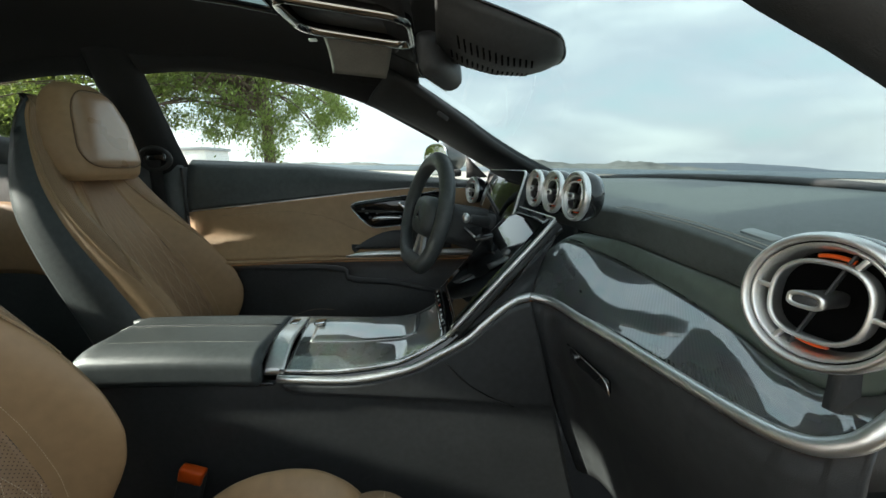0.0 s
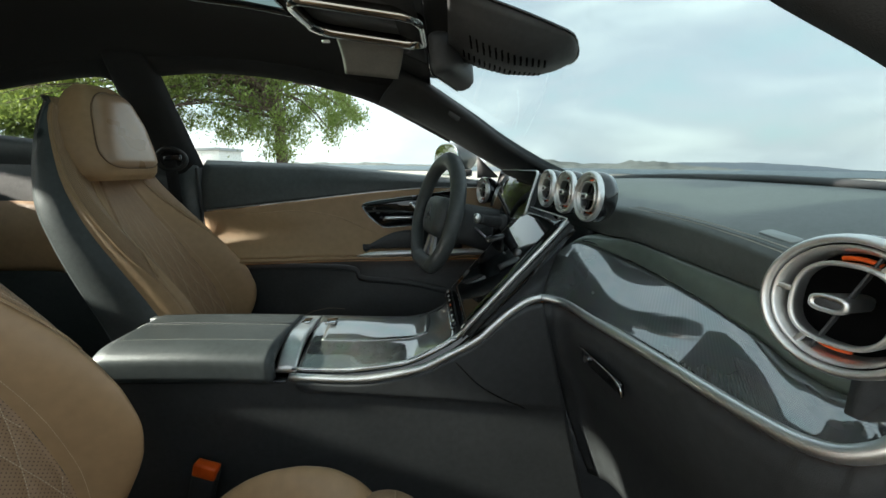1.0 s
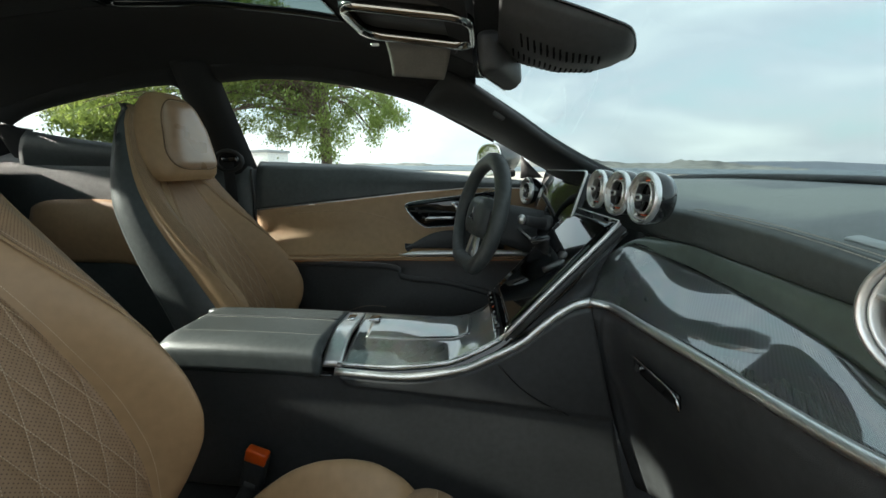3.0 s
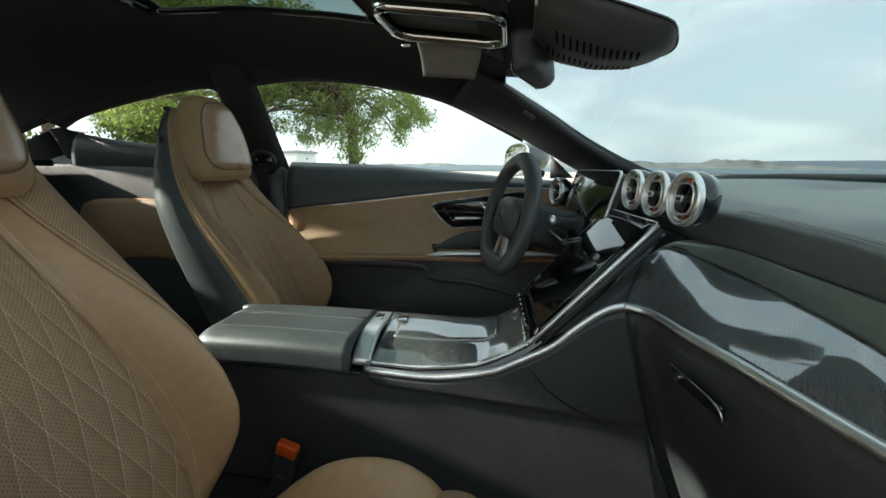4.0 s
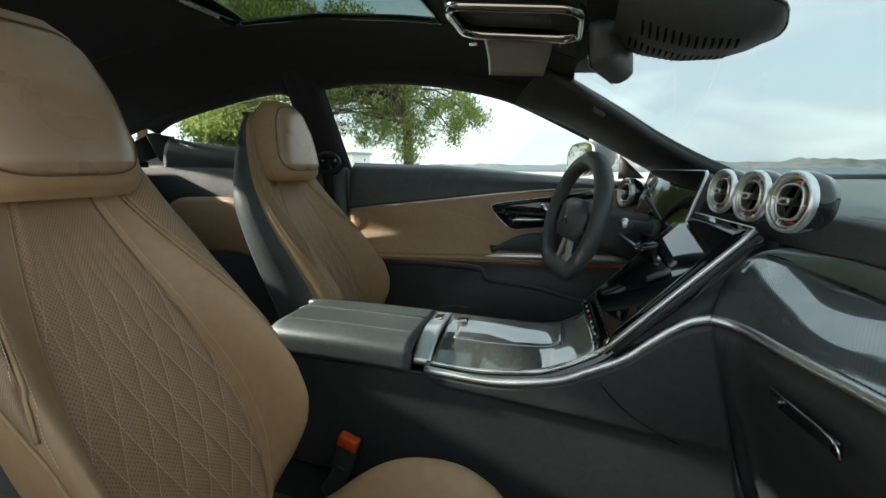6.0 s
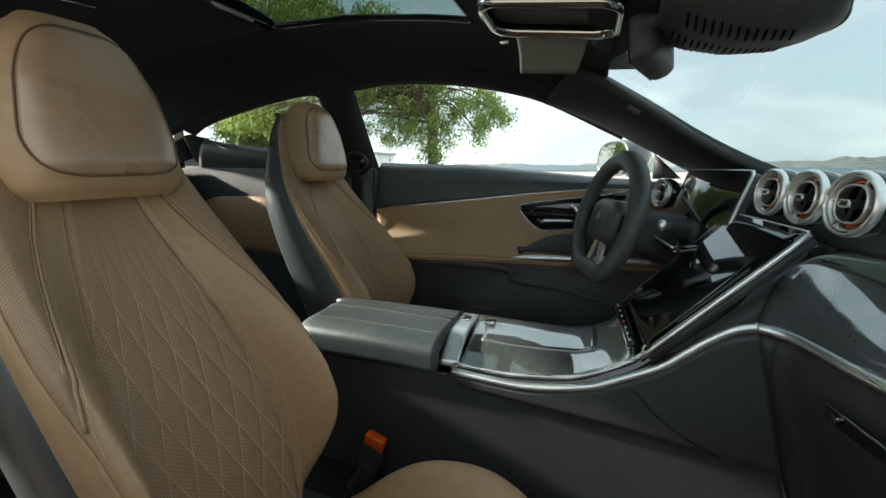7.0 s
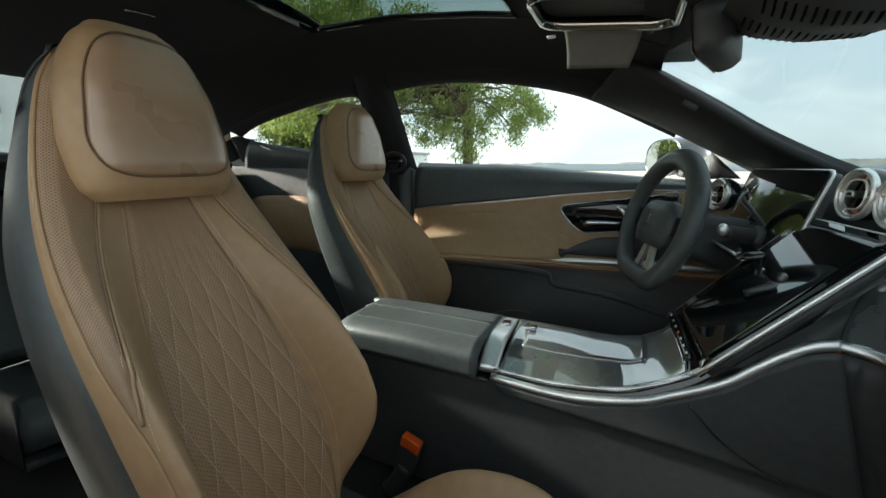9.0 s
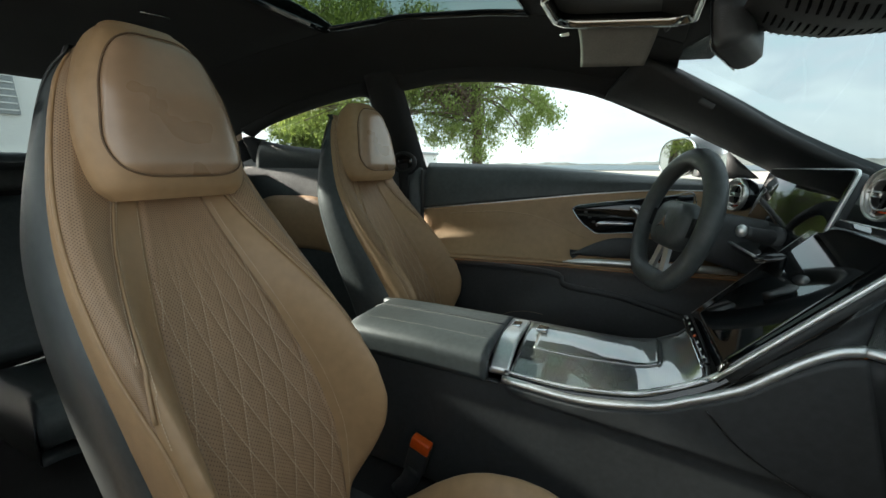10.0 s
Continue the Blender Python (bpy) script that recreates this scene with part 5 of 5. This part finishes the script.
def front_seat(y0, label):
    root = thing("front_seat", label, "car seat", (-0.5, y0, 0.1), "front seats")
    one = lambda z: 1.0
    seat_region("centre_panel", root, lambda z: -C1(z), C1, 0.15, 1.10, M_tan_perf, y0, "quilted perforated tan leather panel", 90, 170, 1, True)
    for side in (1, -1):
        seat_region("bolster", root, C1, C3, 0.15, 1.22, M_tan, y0, "smooth tan leather bolster", 30, 90, side)
        seat_region("shoulder", root, C3, C4, 0.69, 1.28, M_tan_fine, y0, "finely perforated tan shoulder", 16, 60, side)
        seat_region("side_wing", root, C4, one, 0.15, 1.28, M_tan, y0, "smooth tan leather side wing", 12, 90, side)
        zs = np.linspace(0.2, 1.0, 90)
        rows = [[(back_pt(side * (C1(z) + 0.035), z, y0, 0.001), BN) for z in zs], [(back_pt(side * (C3(z) - 0.02), z, y0, 0.001), BN) for z in np.linspace(0.70, 1.02, 60)]]
        rows += [[(back_pt(side * (C3(z) + 0.03), z, y0, 0.001), BN) for z in np.linspace(0.80, 1.04, 60)], [(back_pt(side * (C4(z) + 0.012), z, y0, 0.001), BN) for z in np.linspace(0.2, 1.24, 110)]]
        dashes("stitching", rows, M_thread, root, 0.0058, 0.0038, 0.0006)
        tube("piping", [back_pt(side * C3(z), z, y0, -0.001) for z in np.linspace(0.73, 1.2, 40)], 0.0028, M_tan, root, k=6)
        tube("piping", [back_pt(side * C4(z), z, y0, -0.002) for z in np.linspace(0.16, 1.27, 70)], 0.003, M_tan, root, k=6)
    dashes("quilting", [[(back_pt(a, z, y0, -0.0012), BN) for a, z in line] for line in quilt_lines()], M_thread, root, 0.0056, 0.0036, 0.0007)
    rings = []
    for z in np.linspace(0.13, 1.285, 60):
        hw, xb, xk = S_HW(z), S_XB(z), S_XK(z)
        xb -= 0.05 * max(0, (z - 1.24) / 0.06) ** 2
        xk = min(xk, xb - 0.02)
        inner = min(S_XC(z) - 0.03, xb - 0.01)
        half = [(xb + 0.001, hw * 0.975), (xb - 0.004, hw * 1.012), (xb * 0.5 + xk * 0.5, hw * 1.05), (xk + 0.035, hw * 1.045), (xk + 0.010, hw * 0.97), (xk, hw * 0.75), (xk - 0.012, hw * 0.3)]
        rings.append([Vector((x, y0 + y, z)) for x, y in half] + [Vector((x, y0 - y, z)) for x, y in half[::-1]] + [Vector((inner, y0 - hw * 0.6, z)), Vector((inner, y0 + hw * 0.6, z))])
    loft("shell", rings, M_black_leather, root, "black leather seat shell")

    # head cushion with a smooth inset face
    HW = softened(table((0, 0.108), (0.05, 0.126), (0.16, 0.132), (0.34, 0.130), (0.62, 0.114), (0.84, 0.090), (0.94, 0.072), (1, 0.050)), 0.02)
    HD = softened(table((0, 0.052), (0.06, 0.070), (0.2, 0.082), (0.6, 0.080), (0.85, 0.066), (0.95, 0.050), (1, 0.030)), 0.02)

    def head_mid(v):
        return Vector((-0.920 - 0.030 * v, y0, 1.022 + 0.298 * v))
    n, k = 30, 48
    rings = []
    for j in range(n):
        v = 0.5 - 0.5 * math.cos(math.pi * j / (n - 1))
        c, hw, hd = head_mid(v), HW(v), HD(v)
        rings.append([Vector((c.x + hd * math.copysign(abs(math.sin(t)) ** 0.66, math.sin(t)), y0 + hw * math.copysign(abs(math.cos(t)) ** 0.62, math.cos(t)), c.z)) for t in [2 * math.pi * i / k for i in range(k)]])
    head = loft("head_cushion", rings, M_tan, root, "tan leather head cushion")

    def face_pt(u, v, lift=0.0):
        """Inset with rounded corners, following the cushion's own front."""
        a, e = 2 * u - 1, 2 * v - 1
        vv = 0.53 + 0.40 * e * (1 - 0.14 * abs(a) ** 5)
        y = HW(vv) * 0.88 * a * (1 - 0.14 * abs(e) ** 5)
        q = min(0.97, abs(y) / HW(vv))
        x = HD(vv) * (1 - q ** (2 / 0.62)) ** 0.33 + 0.0055 - 0.0045 * max(abs(a), abs(e)) ** 10 + lift
        return Vector((head_mid(vv).x + x, y0 + y, head_mid(vv).z))
    sheet("face", face_pt, 30, 30, M_tan_smooth, head, "smooth tan leather face", thick=0.012)
    ring = [face_pt(u, 0, 0.0012) for u in np.linspace(0.02, 0.98, 24)] + [face_pt(1, v, 0.0012) for v in np.linspace(0.02, 0.98, 24)] + [face_pt(u, 1, 0.0012) for u in np.linspace(0.98, 0.02, 18)] + [face_pt(0, v, 0.0012) for v in np.linspace(0.98, 0.02, 24)]
    tube("seam_groove", [p - Vector((0.0008, 0, 0)) for p in ring], 0.0019, M_tan_seam, head, "darker seam groove", closed=True, k=6, up=(1, 0, 0.1))
    dashes("seam", [[(p, Vector((0.97, 0, 0.24))) for p in ring]], M_thread, head, 0.0055, 0.0036, 0.0006)
    for side in (1, -1):
        sheet("side_pocket", lambda u, v: (head_mid(0.32 + 0.5 * v).x - 0.068 + 0.036 * u, y0 + side * (HW(0.32 + 0.5 * v) * (0.965 - 0.10 * (1 - u) ** 2) + 0.004), 1.022 + 0.298 * (0.32 + 0.5 * v) - 0.03 * u), 8, 14, M_tan_smooth, head, "smooth tan side pad", thick=0.008)

    # cushion: side bolsters and a separate thigh roll in front
    RIDGE = softened(table((-0.80, 0.20), (-0.66, 0.25), (-0.555, 0.335), (-0.46, 0.425), (-0.38, 0.475), (-0.28, 0.493), (-0.21, 0.475), (-0.16, 0.43), (-0.12, 0.36), (-0.09, 0.28)), 0.03)
    MIDDLE = softened(table((-0.80, 0.20), (-0.60, 0.29), (-0.40, 0.385), (-0.25, 0.425), (-0.17, 0.425), (-0.12, 0.36), (-0.09, 0.28)), 0.02)

    def cushion(u, v, lift=0.0):
        x = -0.80 + 0.71 * v
        a = 2 * u - 1
        q = abs(a)
        t = min(1, max(0, (q - 0.45) / 0.33))
        z = MIDDLE(x) + (RIDGE(x) - MIDDLE(x)) * t * t * (3 - 2 * t) - 0.13 * max(0, (q - 0.78) / 0.22) ** 2 - 0.006 * math.exp(-((q - 0.52) / 0.02) ** 2)
        return Vector((x, y0 + 0.228 * a, z + lift))
    sheet("cushion", cushion, 70, 60, M_tan, root, "tan leather seat cushion", thick=0.04)
    sheet("cushion_panel", lambda u, v: cushion(0.26 + 0.48 * u, 0.05 + 0.78 * v, 0.004), 30, 40, M_tan_perf, root, "perforated tan cushion panel", thick=0.006)

    def roll(u, v):
        a = 2 * u - 1
        t = -0.5 + 2.6 * v
        w = 0.205 * (1 - 0.06 * abs(2 * v - 1) ** 3)
        dip = 0.05 * abs(a) ** 4
        return Vector((-0.125 + 0.098 * math.sin(t) - 0.02 * a * a, y0 + w * a, 0.352 + 0.112 * math.cos(t) - dip))
    sheet("thigh_roll", roll, 40, 30, M_tan_perf, root, "perforated tan thigh roll", thick=0.03)
    loft("base", [[Vector((x, y0 + y, zz)) for x, y in ((-0.16, 0.19), (-0.80, 0.20), (-0.80, -0.20), (-0.16, -0.19))] for zz in (0.10, 0.27)], M_black_plastic, root, "black seat base", smooth=False)
    cs = [[(cushion(a, v, 0.001), Vector((0, 0, 1))) for v in np.linspace(0.05, 0.86, 60)] for a in (0.07, 0.93)]
    cs.append([(roll(u, 0.28) + Vector((0, 0, 0.001)), Vector((0, 0, 1))) for u in np.linspace(0.03, 0.97, 50)])
    dashes("stitching", cs, M_thread, root, 0.0062, 0.0042, 0.0007)
    return root


BN = Vector((0.9, 0, 0.43)).normalized()
seat = front_seat(SEAT_Y, "tan leather front passenger seat with quilted backrest and black shell")
other = copy_thing(seat, Matrix.Translation((-0.72, 1.292, 0.1)))
for ob in seat.children:
    if ob.name.startswith("head_cushion"):
        ob.matrix_basis = Matrix.Translation((-0.02, 0.004, -0.004)) @ ob.matrix_basis
for ob in other.children:
    if ob.name.startswith(("cushion", "thigh_roll")):
        ob.matrix_basis = Matrix.Translation((0, 0, -0.075)) @ ob.matrix_basis
tagged(other, "tan leather driver seat with quilted backrest and black shell")

buckle = thing("belt_buckle", "black seat belt buckle with a bright orange release button", "belt buckle", (-0.66, 0.80, 0.20))
tb = Matrix.Translation((-0.645, 0.80, 0.262)) @ Matrix.Rotation(radians(18), 4, "Y")
box("body", (0.062, 0.026, 0.11), (0, 0, 0), M_black_plastic, buckle, bevel=0.007).data.transform(tb)
box("button", (0.060, 0.026, 0.038), (0, 0, 0), M_red_button, buckle, "bright orange release button", bevel=0.006).data.transform(tb @ Matrix.Translation((0.0, -0.003, 0.050)))
box("slot", (0.026, 0.02, 0.006), (0, 0, 0), M_gloss, buckle, bevel=0.001).data.transform(tb @ Matrix.Translation((0.0, -0.005, 0.043)))
tube("stalk", curve([(-0.655, 0.80, 0.23), (-0.68, 0.80, 0.17), (-0.72, 0.80, 0.115)], 8), 0.016, M_black_plastic, buckle, rb=0.028)

# ---- rear seats, mostly hidden behind the front ones ----
rear = thing("rear_bench", "black leather rear bench with two dark head restraints", "car seat", (-2.0, YC, 0.11))
sheet("rear_cushion", lambda u, v: (-2.2 + 0.62 * v, YC + 0.52 * (2 * u - 1), 0.36 + 0.05 * v - 0.12 * max(0, (v - 0.85) / 0.15) ** 2 + 0.02 * math.cos((2 * u - 1) * 6.28)), 24, 16, M_black_leather, rear, "black leather rear cushion", thick=0.22)
sheet("rear_backrest", lambda u, v: (-2.2 - 0.32 * v - 0.02 * math.cos((2 * u - 1) * 6.28), YC + 0.52 * (2 * u - 1), 0.40 + 0.60 * v), 24, 16, M_black_leather, rear, "black rear backrest", thick=0.1, flip=True)
for s in (-1, 1):
    box("head_restraint", (0.11, 0.24, 0.16), (-2.56, YC + s * 0.27, 1.10), M_black_leather, rear, "black head restraint", bevel=0.035, seg=4)

# ---- houses and fence beyond the trees ----
house = thing("house", "white rendered house with grey shuttered window", "house", outside((-14, 3.2, 0)))
box("wall", (3.0, 7.0, 4.6), outside((-15.5, 2.5, 2.2)), M_white, house, bevel=0.02)
box("roof", (3.4, 7.4, 0.25), outside((-15.5, 2.5, 4.6)), M_white, house, bevel=0.03)
for yy in (1.2, 3.45, 5.3):
    win = box("window", (0.12, 0.9, 1.0), outside((-13.98, yy, 2.75)), M_window_dark, house, "grey shuttered window", bevel=0.01)
    for i in range(6):
        box("slat", (0.03, 0.84, 0.03), outside((-13.90, yy, 2.35 + 0.16 * i)), M_white, win, bevel=0.004)
far_house = thing("house", "small far white building with dark roof", "house", outside(bearing(-32, 38)))
box("wall", (3.5, 3.5, 2.2), outside(bearing(-32, 40, 0.9)), M_white, far_house, bevel=0.02)
box("roof", (3.8, 3.8, 0.25), outside(bearing(-32, 40, 2.1)), M_window_dark, far_house, bevel=0.02)
fence = thing("fence", "pale glass and steel balustrade on the edge of the terrace", "fence", outside(bearing(-29, 22)))
for i in range(8):
    p = bearing(-35 + 1.6 * i, 20)
    box("post", (0.05, 0.05, 1.0), outside(p + Vector((0, 0, 0.45))), M_silver, fence, bevel=0.005)
    if i < 7:
        q = bearing(-35 + 1.6 * (i + 1), 20)
        a, b_ = p, q
        sheet("panel", lambda u, v: outside(a.lerp(b_, 0.06 + 0.88 * u) + Vector((0, 0, 0.1 + 0.8 * v))), 3, 3, M_glass, fence, thick=0.01)
